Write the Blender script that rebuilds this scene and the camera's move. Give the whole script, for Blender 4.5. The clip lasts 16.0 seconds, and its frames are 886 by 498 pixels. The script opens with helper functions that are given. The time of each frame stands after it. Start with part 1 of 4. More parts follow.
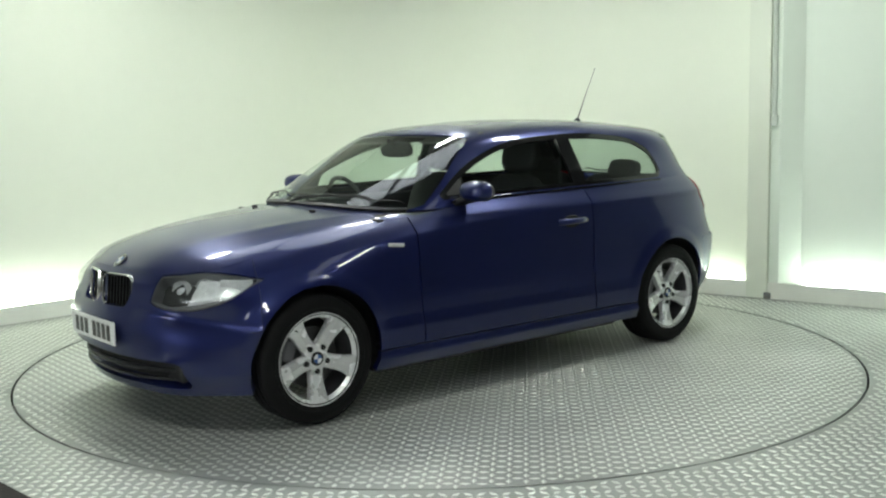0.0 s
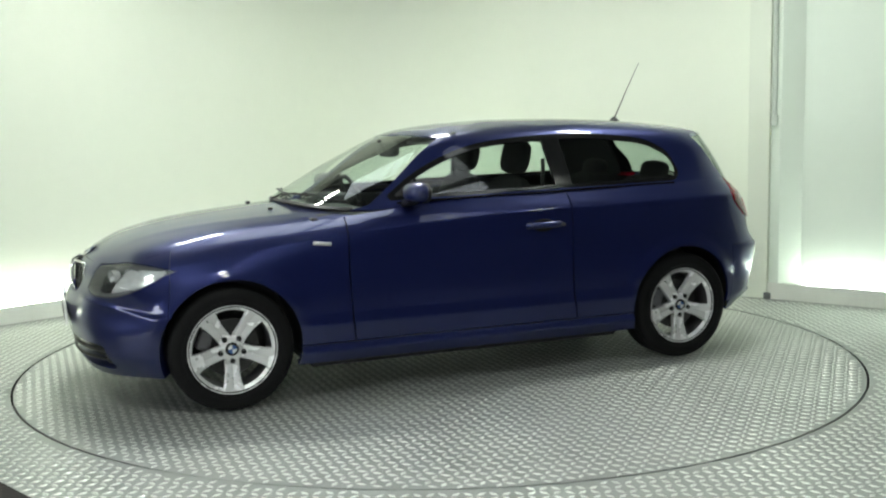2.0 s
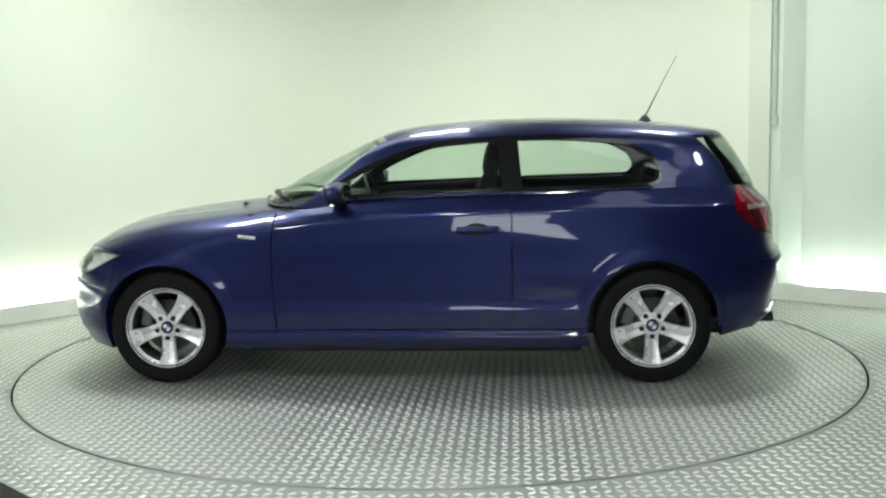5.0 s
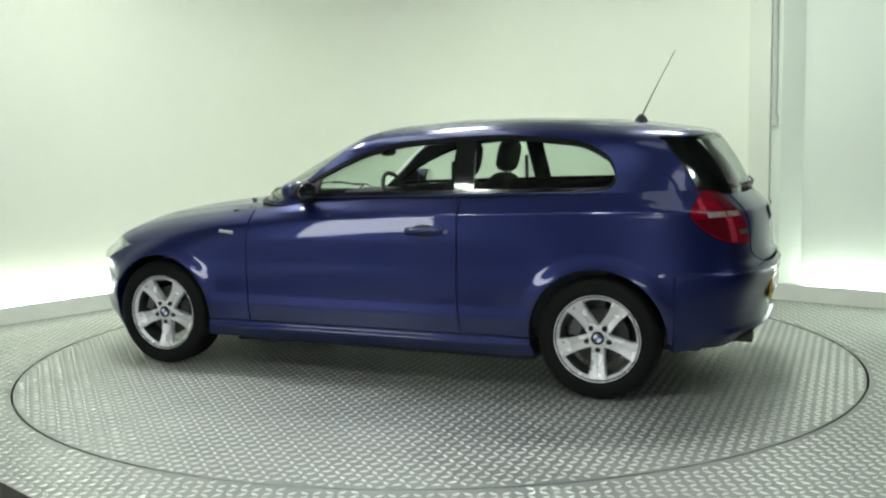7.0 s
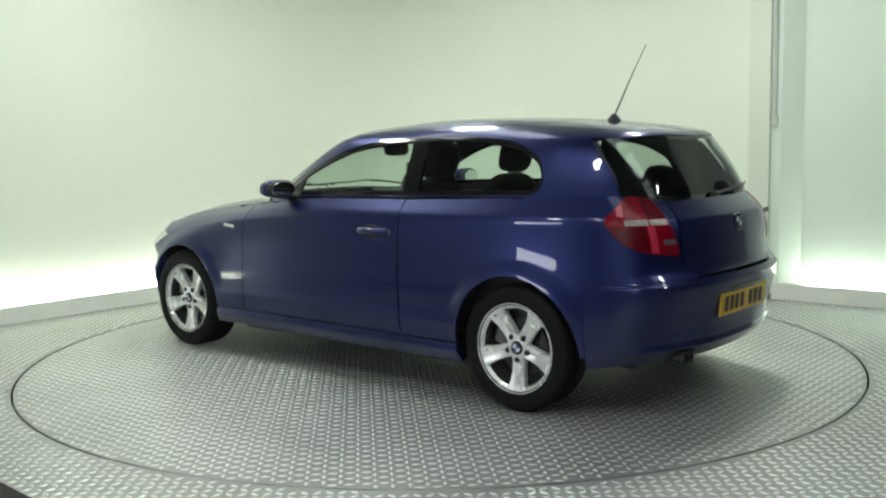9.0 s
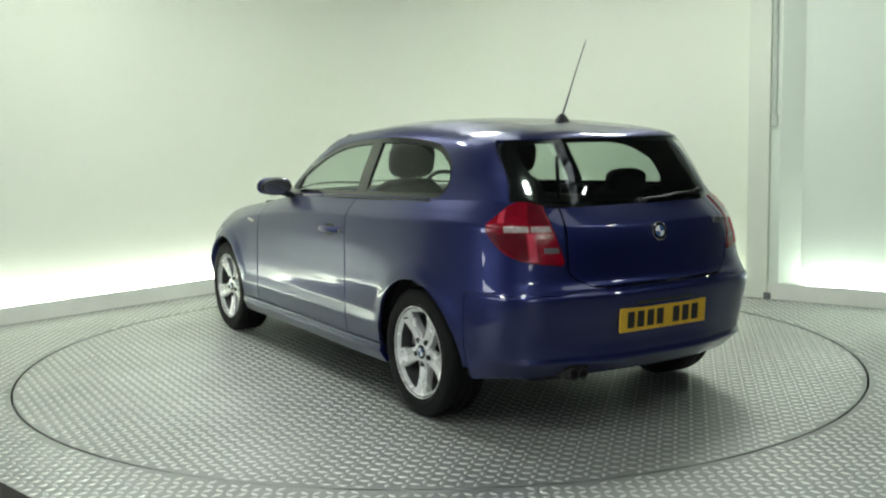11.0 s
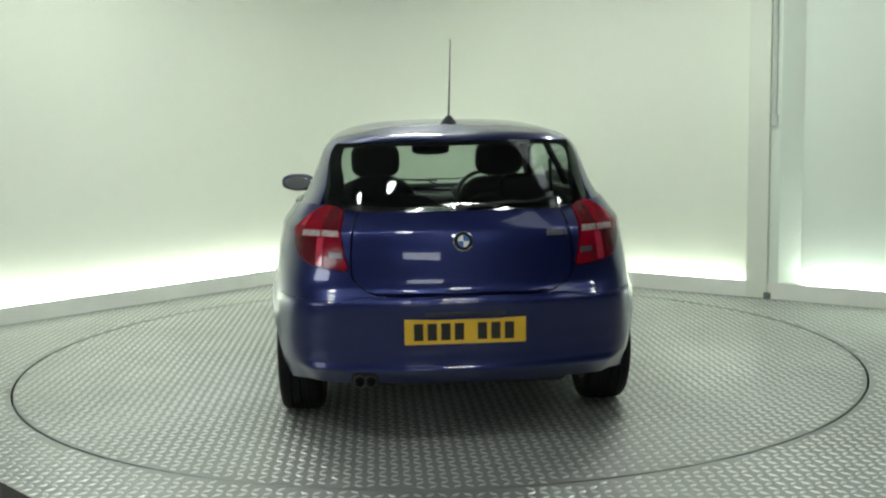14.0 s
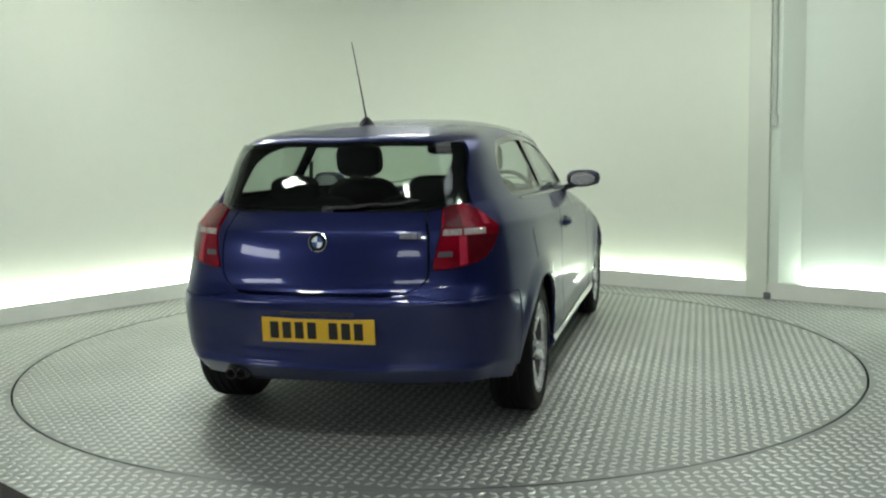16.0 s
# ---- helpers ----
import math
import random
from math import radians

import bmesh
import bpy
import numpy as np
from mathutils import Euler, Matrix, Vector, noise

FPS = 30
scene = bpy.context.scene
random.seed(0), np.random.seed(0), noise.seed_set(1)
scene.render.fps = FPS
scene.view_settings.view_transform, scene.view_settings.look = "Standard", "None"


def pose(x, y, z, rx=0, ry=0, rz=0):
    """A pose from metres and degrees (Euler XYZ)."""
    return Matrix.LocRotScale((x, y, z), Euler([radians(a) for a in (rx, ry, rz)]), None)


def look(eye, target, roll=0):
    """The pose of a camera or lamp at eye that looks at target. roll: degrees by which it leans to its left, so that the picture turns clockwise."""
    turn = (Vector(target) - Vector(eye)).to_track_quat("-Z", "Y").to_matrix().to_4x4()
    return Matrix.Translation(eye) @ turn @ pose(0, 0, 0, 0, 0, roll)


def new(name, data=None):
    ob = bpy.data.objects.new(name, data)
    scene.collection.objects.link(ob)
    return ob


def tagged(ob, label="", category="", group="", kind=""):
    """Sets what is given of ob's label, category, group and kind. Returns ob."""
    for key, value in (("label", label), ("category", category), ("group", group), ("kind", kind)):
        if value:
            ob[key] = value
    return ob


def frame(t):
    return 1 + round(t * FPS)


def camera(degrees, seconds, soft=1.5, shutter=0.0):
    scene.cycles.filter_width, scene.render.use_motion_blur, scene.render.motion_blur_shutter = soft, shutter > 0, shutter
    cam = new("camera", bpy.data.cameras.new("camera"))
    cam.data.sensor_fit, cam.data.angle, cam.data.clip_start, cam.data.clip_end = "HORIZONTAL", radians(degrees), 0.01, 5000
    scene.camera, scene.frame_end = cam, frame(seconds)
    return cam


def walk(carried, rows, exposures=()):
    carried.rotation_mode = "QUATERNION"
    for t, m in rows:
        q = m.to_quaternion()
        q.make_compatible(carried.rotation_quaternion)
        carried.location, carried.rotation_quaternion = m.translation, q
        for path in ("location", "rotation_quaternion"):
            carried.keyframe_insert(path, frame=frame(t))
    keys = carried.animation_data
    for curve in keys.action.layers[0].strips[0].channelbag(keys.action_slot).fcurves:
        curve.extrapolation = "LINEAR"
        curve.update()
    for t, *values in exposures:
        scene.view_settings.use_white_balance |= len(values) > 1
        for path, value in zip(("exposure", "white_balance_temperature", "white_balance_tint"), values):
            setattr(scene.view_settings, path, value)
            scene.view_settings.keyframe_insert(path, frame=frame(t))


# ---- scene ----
# The camera stands still on the floor before the turntable.
cam = camera(47.82, 16.0, soft=2.25)
EYE = (0.0, -6.1845, 1.3621)
CAM = look(EYE, (EYE[0] + math.sin(radians(0.2815)), EYE[1] + math.cos(radians(0.2815)), EYE[2] - math.tan(radians(6.6836))), -1.0817)
walk(cam, [(0.0, CAM), (16.0, CAM)], [(0.0, -0.02), (2.0, 0.05), (4.2, 0.10), (6.5, 0.0), (9.0, -0.13), (12.0, -0.17), (14.0, -0.27), (16.0, -0.37)])


def table_turn(t):
    """Degrees by which the turntable stands at t seconds."""
    return 220.681 - 9.0416 * t - 0.0133 * (t - 8.0) ** 2


CAR_ON_TABLE = (0.12, 0.0165)
TABLE_R = 2.4855

# ---------------------------------------------------------------- light
world = bpy.data.worlds.new("world")
scene.world = world
world.use_nodes = True
world.node_tree.nodes["Background"].inputs[0].default_value = (0.55, 0.62, 0.55, 1)
world.node_tree.nodes["Background"].inputs[1].default_value = 0.0


# ---------------------------------------------------------------- materials
def material(name, base=(0.8, 0.8, 0.8), rough=0.5, metal=0.0, coat=0.0, spec=0.5, emit=None, power=0.0):
    m = bpy.data.materials.new(name)
    m.use_nodes = True
    b = m.node_tree.nodes["Principled BSDF"]
    b.inputs["Base Color"].default_value = (*base, 1)
    b.inputs["Roughness"].default_value = rough
    b.inputs["Metallic"].default_value = metal
    b.inputs["Coat Weight"].default_value = coat
    b.inputs["Coat Roughness"].default_value = 0.03
    b.inputs["Specular IOR Level"].default_value = spec
    if emit:
        b.inputs["Emission Color"].default_value = (*emit, 1)
        b.inputs["Emission Strength"].default_value = power
    return m


def vary(m, amount, scale, second=None, bump=0.0, bump_scale=60.0, rough=0.0):
    """Uneven colour at two sizes, uneven gloss and a fine relief, in object space."""
    nt = m.node_tree
    b = nt.nodes["Principled BSDF"]
    base = tuple(b.inputs["Base Color"].default_value)
    co = nt.nodes.new("ShaderNodeTexCoord")
    big, fine = nt.nodes.new("ShaderNodeTexNoise"), nt.nodes.new("ShaderNodeTexNoise")
    for n, s in ((big, scale), (fine, scale * 14)):
        n.inputs["Scale"].default_value, n.inputs["Detail"].default_value = s, 5
        nt.links.new(co.outputs["Object"], n.inputs["Vector"])
    add = nt.nodes.new("ShaderNodeMath")
    add.operation = "MULTIPLY_ADD"
    add.inputs[1].default_value = 0.35
    nt.links.new(fine.outputs["Fac"], add.inputs[0])
    nt.links.new(big.outputs["Fac"], add.inputs[2])
    ramp = nt.nodes.new("ShaderNodeMapRange")
    ramp.inputs["From Min"].default_value, ramp.inputs["From Max"].default_value = 0.35, 1.0
    nt.links.new(add.outputs[0], ramp.inputs["Value"])
    mix = nt.nodes.new("ShaderNodeMix")
    mix.data_type = "RGBA"
    mix.inputs[6].default_value = base
    mix.inputs[7].default_value = (*(second or [c * (1 - amount) for c in base[:3]]), 1)
    nt.links.new(ramp.outputs[0], mix.inputs[0])
    nt.links.new(mix.outputs[2], b.inputs["Base Color"])
    if rough:
        r = nt.nodes.new("ShaderNodeMath")
        r.operation = "MULTIPLY_ADD"
        r.inputs[1].default_value, r.inputs[2].default_value = rough, b.inputs["Roughness"].default_value - rough / 2
        nt.links.new(big.outputs["Fac"], r.inputs[0])
        nt.links.new(r.outputs[0], b.inputs["Roughness"])
    if bump:
        n = nt.nodes.new("ShaderNodeTexNoise")
        n.inputs["Scale"].default_value = bump_scale
        nt.links.new(co.outputs["Object"], n.inputs["Vector"])
        bp = nt.nodes.new("ShaderNodeBump")
        bp.inputs["Strength"].default_value, bp.inputs["Distance"].default_value = bump, 0.01
        nt.links.new(n.outputs["Fac"], bp.inputs["Height"])
        nt.links.new(bp.outputs[0], b.inputs["Normal"])
    return m


def glass_material(name, tint, gloss=1.0):
    m = bpy.data.materials.new(name)
    m.use_nodes = True
    nt = m.node_tree
    nt.nodes.remove(nt.nodes["Principled BSDF"])
    out = nt.nodes["Material Output"]
    clear, shine, mix, fr = (nt.nodes.new(k) for k in ("ShaderNodeBsdfTransparent", "ShaderNodeBsdfGlossy", "ShaderNodeMixShader", "ShaderNodeLayerWeight"))
    power, gain = nt.nodes.new("ShaderNodeMath"), nt.nodes.new("ShaderNodeMath")
    power.operation, power.inputs[1].default_value = "POWER", 4.5
    gain.operation, gain.inputs[1].default_value, gain.inputs[2].default_value = "MULTIPLY_ADD", 0.85, 0.055 * gloss
    nt.links.new(fr.outputs["Facing"], power.inputs[0])
    nt.links.new(power.outputs[0], gain.inputs[0])
    clear.inputs[0].default_value = (*tint, 1)
    shine.inputs["Roughness"].default_value = 0.015
    nt.links.new(gain.outputs[0], mix.inputs[0])
    nt.links.new(clear.outputs[0], mix.inputs[1])
    nt.links.new(shine.outputs[0], mix.inputs[2])
    nt.links.new(mix.outputs[0], out.inputs[0])
    return m


M = {}
M["paint"] = vary(material("blue_paint", (0.0086, 0.0158, 0.100), 0.36, 0.66, coat=0.80), 0.12, 3.0)
M["black"] = vary(material("black_plastic", (0.012, 0.012, 0.013), 0.5), 0.3, 20, bump=0.1, bump_scale=300)
M["gloss_black"] = material("gloss_black", (0.008, 0.008, 0.009), 0.12, coat=0.5)
M["inner"] = vary(material("inner_steel", (0.012, 0.012, 0.016), 0.7), 0.3, 9)
M["rubber"] = vary(material("tyre_rubber", (0.0055, 0.0055, 0.006), 0.65, spec=0.18), 0.3, 30, bump=0.15, bump_scale=160)
M["alloy"] = vary(material("silver_alloy", (0.84, 0.85, 0.86), 0.27, 0.40, coat=0.5), 0.12, 12, rough=0.1)
# kept dark: the shade behind the wheel spokes is put into this colour
M["steel"] = vary(material("brake_steel", (0.07, 0.07, 0.07), 0.5, 0.8), 0.4, 30)
M["chrome"] = material("chrome", (0.8, 0.8, 0.8), 0.10, 1.0)
M["glass"] = glass_material("window_glass", (0.80, 0.88, 0.83))
M["screen"] = glass_material("screen_glass", (0.80, 0.88, 0.83), 1.7)
M["lamp_glass"] = glass_material("lamp_glass", (0.93, 0.95, 0.95))
M["tint"] = glass_material("tinted_glass", (0.60, 0.67, 0.63))
M["red"] = vary(material("red_lens", (0.25, 0.001, 0.014), 0.16, coat=0.3, spec=0.3), 0.55, 14, bump=0.25, bump_scale=55)
M["dark_red"] = vary(material("dark_red_lens", (0.10, 0.001, 0.007), 0.2, coat=0.3, spec=0.3), 0.4, 30, bump=0.2, bump_scale=90)
M["pink"] = vary(material("pale_red_lens", (0.50, 0.03, 0.065), 0.2, coat=0.8), 0.3, 40)
M["clear_lens"] = vary(material("pale_lens", (0.50, 0.42, 0.42), 0.2, coat=1.0), 0.6, 60)
M["reflector"] = vary(material("reflector", (0.84, 0.85, 0.86), 0.25, 0.3), 0.3, 40)
M["housing"] = material("lamp_housing", (0.13, 0.13, 0.14), 0.3, 0.5)
M["fabric"] = vary(material("seat_fabric", (0.018, 0.018, 0.02), 0.9), 0.4, 25, bump=0.3, bump_scale=400)
M["trim"] = vary(material("cabin_plastic", (0.03, 0.031, 0.034), 0.6), 0.3, 15, bump=0.15, bump_scale=250)
M["lining"] = vary(material("grey_lining", (0.16, 0.16, 0.15), 0.85), 0.15, 12)
M["yellow"] = vary(material("yellow_plate", (0.72, 0.44, 0.03), 0.35, coat=0.3), 0.12, 14)
M["white_plate"] = vary(material("white_plate", (0.75, 0.76, 0.76), 0.35, coat=0.3), 0.12, 14)
M["ink"] = material("plate_ink", (0.012, 0.012, 0.012), 0.4)
M["badge_blue"] = material("badge_blue", (0.03, 0.10, 0.30), 0.3, coat=1)
M["badge_white"] = material("badge_white", (0.75, 0.76, 0.78), 0.3, coat=1)
M["wall"] = vary(material("white_wall", (0.74, 0.79, 0.68), 0.65), 0.06, 0.7, bump=0.05, bump_scale=30)
M["wall_cool"] = vary(material("cool_wall", (0.73, 0.81, 0.72), 0.65), 0.06, 0.7, bump=0.05, bump_scale=30)
M["post_paint"] = vary(material("post_paint", (0.67, 0.72, 0.62), 0.65), 0.06, 0.7, bump=0.05, bump_scale=30)
M["plinth"] = vary(material("white_plinth", (0.78, 0.81, 0.74), 0.5), 0.14, 2.5, bump=0.05)
M["back"] = vary(material("grey_wall", (0.045, 0.05, 0.05), 0.8), 0.2, 0.8, bump=0.1)
# for unseen walls, made pale to bounce light onto the car's flank
M["back_bounce"] = vary(material("pale_bounce_wall", (0.36, 0.38, 0.39), 0.8), 0.2, 0.8, bump=0.1)
M["ceiling"] = vary(material("ceiling_paint", (0.17, 0.18, 0.17), 0.8), 0.1, 1.0)
M["beam"] = vary(material("grey_beam", (0.14, 0.15, 0.15), 0.6), 0.2, 3)
M["plate"] = vary(material("aluminium_plate", (0.39, 0.408, 0.39), 0.46, 0.7), 0.28, 1.3, rough=0.25, bump=0.08, bump_scale=90)
M["tread"] = vary(material("aluminium_tread", (0.80, 0.83, 0.785), 0.42, 0.75), 0.25, 2.0, rough=0.2)
M["concrete"] = vary(material("dark_concrete", (0.10, 0.105, 0.10), 0.75), 0.35, 0.9, bump=0.2, bump_scale=40)
# darker copy of the alloy, with the wheel openings' shade in its colour
M["barrel"] = vary(material("shaded_rim_barrel", (0.09, 0.09, 0.095), 0.45, 0.6), 0.3, 20)
M["pit"] = material("dark_gap", (0.01, 0.01, 0.01), 0.9)
M["mat"] = vary(material("dark_mat", (0.022, 0.018, 0.016), 0.85), 0.3, 8, bump=0.3)
M["tube"] = material("tube_light", (0.9, 0.9, 0.9), 0.5, emit=(0.96, 1.0, 0.93), power=36.0)
M["tube_dim"] = material("tube_light_dim", (0.9, 0.9, 0.9), 0.5, emit=(0.93, 1.0, 0.90), power=16.0)
M["tube_cool"] = material("tube_light_cool", (0.9, 0.9, 0.9), 0.5, emit=(0.91, 1.0, 0.94), power=35.0)
M["diffuser"] = material("light_diffuser", (0.9, 0.9, 0.9), 0.5, emit=(0.95, 1.0, 0.92), power=80.0)
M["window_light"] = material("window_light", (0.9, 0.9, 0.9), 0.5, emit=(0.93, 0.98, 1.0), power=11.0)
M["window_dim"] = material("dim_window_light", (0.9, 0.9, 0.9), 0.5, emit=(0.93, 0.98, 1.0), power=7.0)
M["roof_sheet"] = vary(material("roof_sheet", (0.6, 0.62, 0.62), 0.5, emit=(0.9, 0.97, 1.0), power=1.5), 0.15, 3)
M["roof_clear"] = vary(material("clear_roof_sheet", (0.7, 0.72, 0.72), 0.5, emit=(0.86, 0.94, 1.0), power=3.2), 0.1, 3)
M["conduit"] = vary(material("conduit_grey", (0.54, 0.60, 0.54), 0.5), 0.2, 6)


# ---------------------------------------------------------------- mesh helpers
def mesh_object(name, verts, faces, mat, parent=None, label="", normals=None, smooth=False):
    me = bpy.data.meshes.new(name)
    me.from_pydata([tuple(v) for v in verts], [], [tuple(f) for f in faces])
    me.materials.append(mat)
    if smooth or normals is not None:
        me.polygons.foreach_set("use_smooth", [True] * len(me.polygons))
    me.update()
    if normals is not None:
        me.normals_split_custom_set_from_vertices([tuple(n) for n in normals])
    ob = new(name, me)
    ob.parent = parent
    if label:
        tagged(ob, label)
    return ob


def part(name, bm, mat, parent, label="", smooth=False):
    me = bpy.data.meshes.new(name)
    bmesh.ops.recalc_face_normals(bm, faces=bm.faces)
    bm.to_mesh(me)
    bm.free()
    me.materials.append(mat)
    if smooth:
        me.polygons.foreach_set("use_smooth", [True] * len(me.polygons))
        me.set_sharp_from_angle(angle=radians(38))
    ob = new(name, me)
    ob.parent = parent
    if label:
        tagged(ob, label)
    return ob


def box(x0, x1, y0, y1, z0, z1, bevel=0.0, seg=2, bm=None):
    made = bmesh.new()
    bmesh.ops.create_cube(made, size=1, matrix=Matrix.Translation(((x0 + x1) / 2, (y0 + y1) / 2, (z0 + z1) / 2)) @ Matrix.Diagonal((x1 - x0, y1 - y0, z1 - z0, 1)))
    if bevel:
        bmesh.ops.bevel(made, geom=made.edges[:], offset=bevel, segments=seg, affect="EDGES", profile=0.5)
    return made


def turned(bm, m):
    bmesh.ops.transform(bm, matrix=m, verts=bm.verts)
    return bm


def merged(*bms):
    out = bmesh.new()
    for b in bms:
        me = bpy.data.meshes.new("tmp")
        b.to_mesh(me)
        b.free()
        out.from_mesh(me)
        bpy.data.meshes.remove(me)
    return out


def lathe(profile, steps=48, axis="y", caps=False):
    """A solid of revolution: profile rows of (radius, along)."""
    bm = bmesh.new()
    rings = []
    for r, a in profile:
        ring = []
        for i in range(steps):
            c, s = math.cos(2 * math.pi * i / steps), math.sin(2 * math.pi * i / steps)
            co = {"y": (r * c, a, r * s), "z": (r * c, r * s, a), "x": (a, r * c, r * s)}[axis]
            ring.append(bm.verts.new(co))
        rings.append(ring)
    for a, b in zip(rings, rings[1:]):
        for i in range(steps):
            bm.faces.new((a[i], a[(i + 1) % steps], b[(i + 1) % steps], b[i]))
    for ring, r in ((rings[0], profile[0][0]), (rings[-1], profile[-1][0])):
        if caps and r > 1e-4:
            bm.faces.new(ring)
    return bm


def tube(points, radius, sides=8, taper=1.0):
    bm = bmesh.new()
    pts = [Vector(p) for p in points]
    rings = []
    for i, p in enumerate(pts):
        d = (pts[min(i + 1, len(pts) - 1)] - pts[max(i - 1, 0)]).normalized()
        a = d.cross(Vector((0.31, 0.87, 0.22))).normalized()
        b = d.cross(a)
        r = radius * (1 + (taper - 1) * i / (len(pts) - 1))
        rings.append([bm.verts.new(p + r * (math.cos(k * 2 * math.pi / sides) * a + math.sin(k * 2 * math.pi / sides) * b)) for k in range(sides)])
    for q, w in zip(rings, rings[1:]):
        for k in range(sides):
            bm.faces.new((q[k], q[(k + 1) % sides], w[(k + 1) % sides], w[k]))
    bm.faces.new(rings[0])
    bm.faces.new(rings[-1])
    return bm


def natural(ts, ys, at):
    """Natural cubic spline through rows ys at ts."""
    ts, ys, at = np.asarray(ts, float), np.asarray(ys, float), np.asarray(at, float)
    flat = ys.reshape(len(ts), -1)
    n, h = len(ts), np.diff(ts)
    a, r = np.eye(n), np.zeros_like(flat)
    for i in range(1, n - 1):
        a[i, i - 1:i + 2] = h[i - 1], 2 * (h[i - 1] + h[i]), h[i]
        r[i] = 6 * ((flat[i + 1] - flat[i]) / h[i] - (flat[i] - flat[i - 1]) / h[i - 1])
    m = np.linalg.solve(a, r)
    k = np.clip(np.searchsorted(ts, at, side="right") - 1, 0, n - 2)
    u, w = (ts[k + 1] - at)[:, None], (at - ts[k])[:, None]
    hk = h[k][:, None]
    out = m[k] * u ** 3 / (6 * hk) + m[k + 1] * w ** 3 / (6 * hk) + (flat[k] / hk - m[k] * hk / 6) * u + (flat[k + 1] / hk - m[k + 1] * hk / 6) * w
    return out.reshape(len(at), *ys.shape[1:])


def curve(*xy):
    """A smooth function through the points given."""
    xs, ys = zip(*sorted(xy))
    return lambda x: np.interp(x, FINE, natural(xs, ys, np.clip(FINE, xs[0], xs[-1])))


FINE = np.linspace(-2.6, 2.6, 1041)


class Skin:
    """A smooth surface through loops of stations on the car's left side, mirrored over the middle."""

    def __init__(self, loops, ns, nv, mirrored=True, crease=None):
        net = np.array(loops, float)
        nl, n = net.shape[:2]
        flip = np.array([1, -1, 1])
        ext = np.concatenate([net[:, 3:0:-1] * flip, net, net[:, -2:-5:-1] * flip], axis=1) if mirrored else net
        step = np.linalg.norm(np.diff(ext, axis=1), axis=2).mean(axis=0)
        chord = np.concatenate([[0], np.cumsum(step)])
        first = 3 if mirrored else 0
        at = np.linspace(chord[first], chord[first + n - 1], ns)
        along = natural(chord, ext.transpose(1, 0, 2), at)
        rise = np.concatenate([[0], np.cumsum(np.linalg.norm(np.diff(net, axis=0), axis=2).mean(axis=1))])
        vt = np.linspace(0, rise[-1], nv)
        self.p = natural(rise, along.transpose(1, 0, 2), vt).transpose(1, 0, 2)
        if crease:
            *marks, share = crease
            stacked = along.transpose(1, 0, 2)
            ends = [0, *marks, nl - 1]
            bent = []
            for a, b in zip(ends, ends[1:]):
                here = (vt >= rise[a]) & ((vt < rise[b]) | (b == nl - 1))
                bent.append(natural(rise[a:b + 1], stacked[a:b + 1], vt[here]))
            bent = np.concatenate(bent).transpose(1, 0, 2)
            self.p = self.p * (1 - share) + bent * share
        if mirrored:
            self.p[0, :, 1] = self.p[-1, :, 1] = 0
        self.s = np.repeat(np.interp(at, chord[first:first + n], np.arange(n))[:, None], nv, axis=1)
        self.v = np.repeat(np.interp(vt, rise, np.arange(nl))[None, :], ns, axis=0)
        du, dv = np.gradient(self.p, axis=0), np.gradient(self.p, axis=1)
        nn = np.cross(du, dv)
        length = np.linalg.norm(nn, axis=2, keepdims=True)
        nn /= np.maximum(length, 1e-12)
        if mirrored:
            nn[0, :, 1] = nn[-1, :, 1] = 0
        out = self.p - np.array([0, 0, 0.6])
        if (nn * out).sum() < 0:
            nn = -nn
            self.flip = True
        else:
            self.flip = False
        self.n = nn

    def field(self, f):
        return f(self.p[..., 0], self.p[..., 1], self.p[..., 2], self.s, self.v)

    def cut(self, cuts, inset=0.0):
        """Vertices, normals, faces and border edges where all the cuts are positive."""
        ns, nv = self.s.shape
        vals = [self.field(f).ravel() for f in cuts]
        pos, nor = (self.p - inset * self.n).reshape(-1, 3), self.n.reshape(-1, 3)
        verts, norms, index, faces = [], [], {}, []
        low = np.min(vals, axis=0) if vals else np.ones(ns * nv)

        def vid(weights):
            key = tuple(sorted((k, round(w, 5)) for k, w in weights.items() if w > 1e-6))
            if key not in index:
                index[key] = len(verts)
                verts.append(sum(pos[k] * w for k, w in key))
                q = sum(nor[k] * w for k, w in key)
                norms.append(q / max(np.linalg.norm(q), 1e-9))
            return index[key]

        for i in range(ns - 1):
            for j in range(nv - 1):
                ids = (i * nv + j, (i + 1) * nv + j, (i + 1) * nv + j + 1, i * nv + j + 1)
                if min(low[k] for k in ids) >= 0:
                    poly = [{k: 1.0} for k in ids]
                elif any(max(f[k] for k in ids) < 0 for f in vals):
                    continue
                else:
                    poly = [{k: 1.0} for k in ids]
                    for f in vals:
                        out = []
                        vv = [sum(f[k] * w for k, w in q.items()) for q in poly]
                        for a in range(len(poly)):
                            b = (a + 1) % len(poly)
                            if vv[a] >= 0:
                                out.append(poly[a])
                            if (vv[a] >= 0) != (vv[b] >= 0):
                                t = vv[a] / (vv[a] - vv[b])
                                q = {k: w * (1 - t) for k, w in poly[a].items()}
                                for k, w in poly[b].items():
                                    q[k] = q.get(k, 0) + w * t
                                out.append(q)
                        poly = out
                        if len(poly) < 3:
                            break
                if len(poly) >= 3:
                    face = []
                    for q in poly:
                        k = vid(q)
                        if k not in face:
                            face.append(k)
                    if len(face) >= 3:
                        faces.append(tuple(face[::-1] if self.flip else face))
        return verts, norms, faces


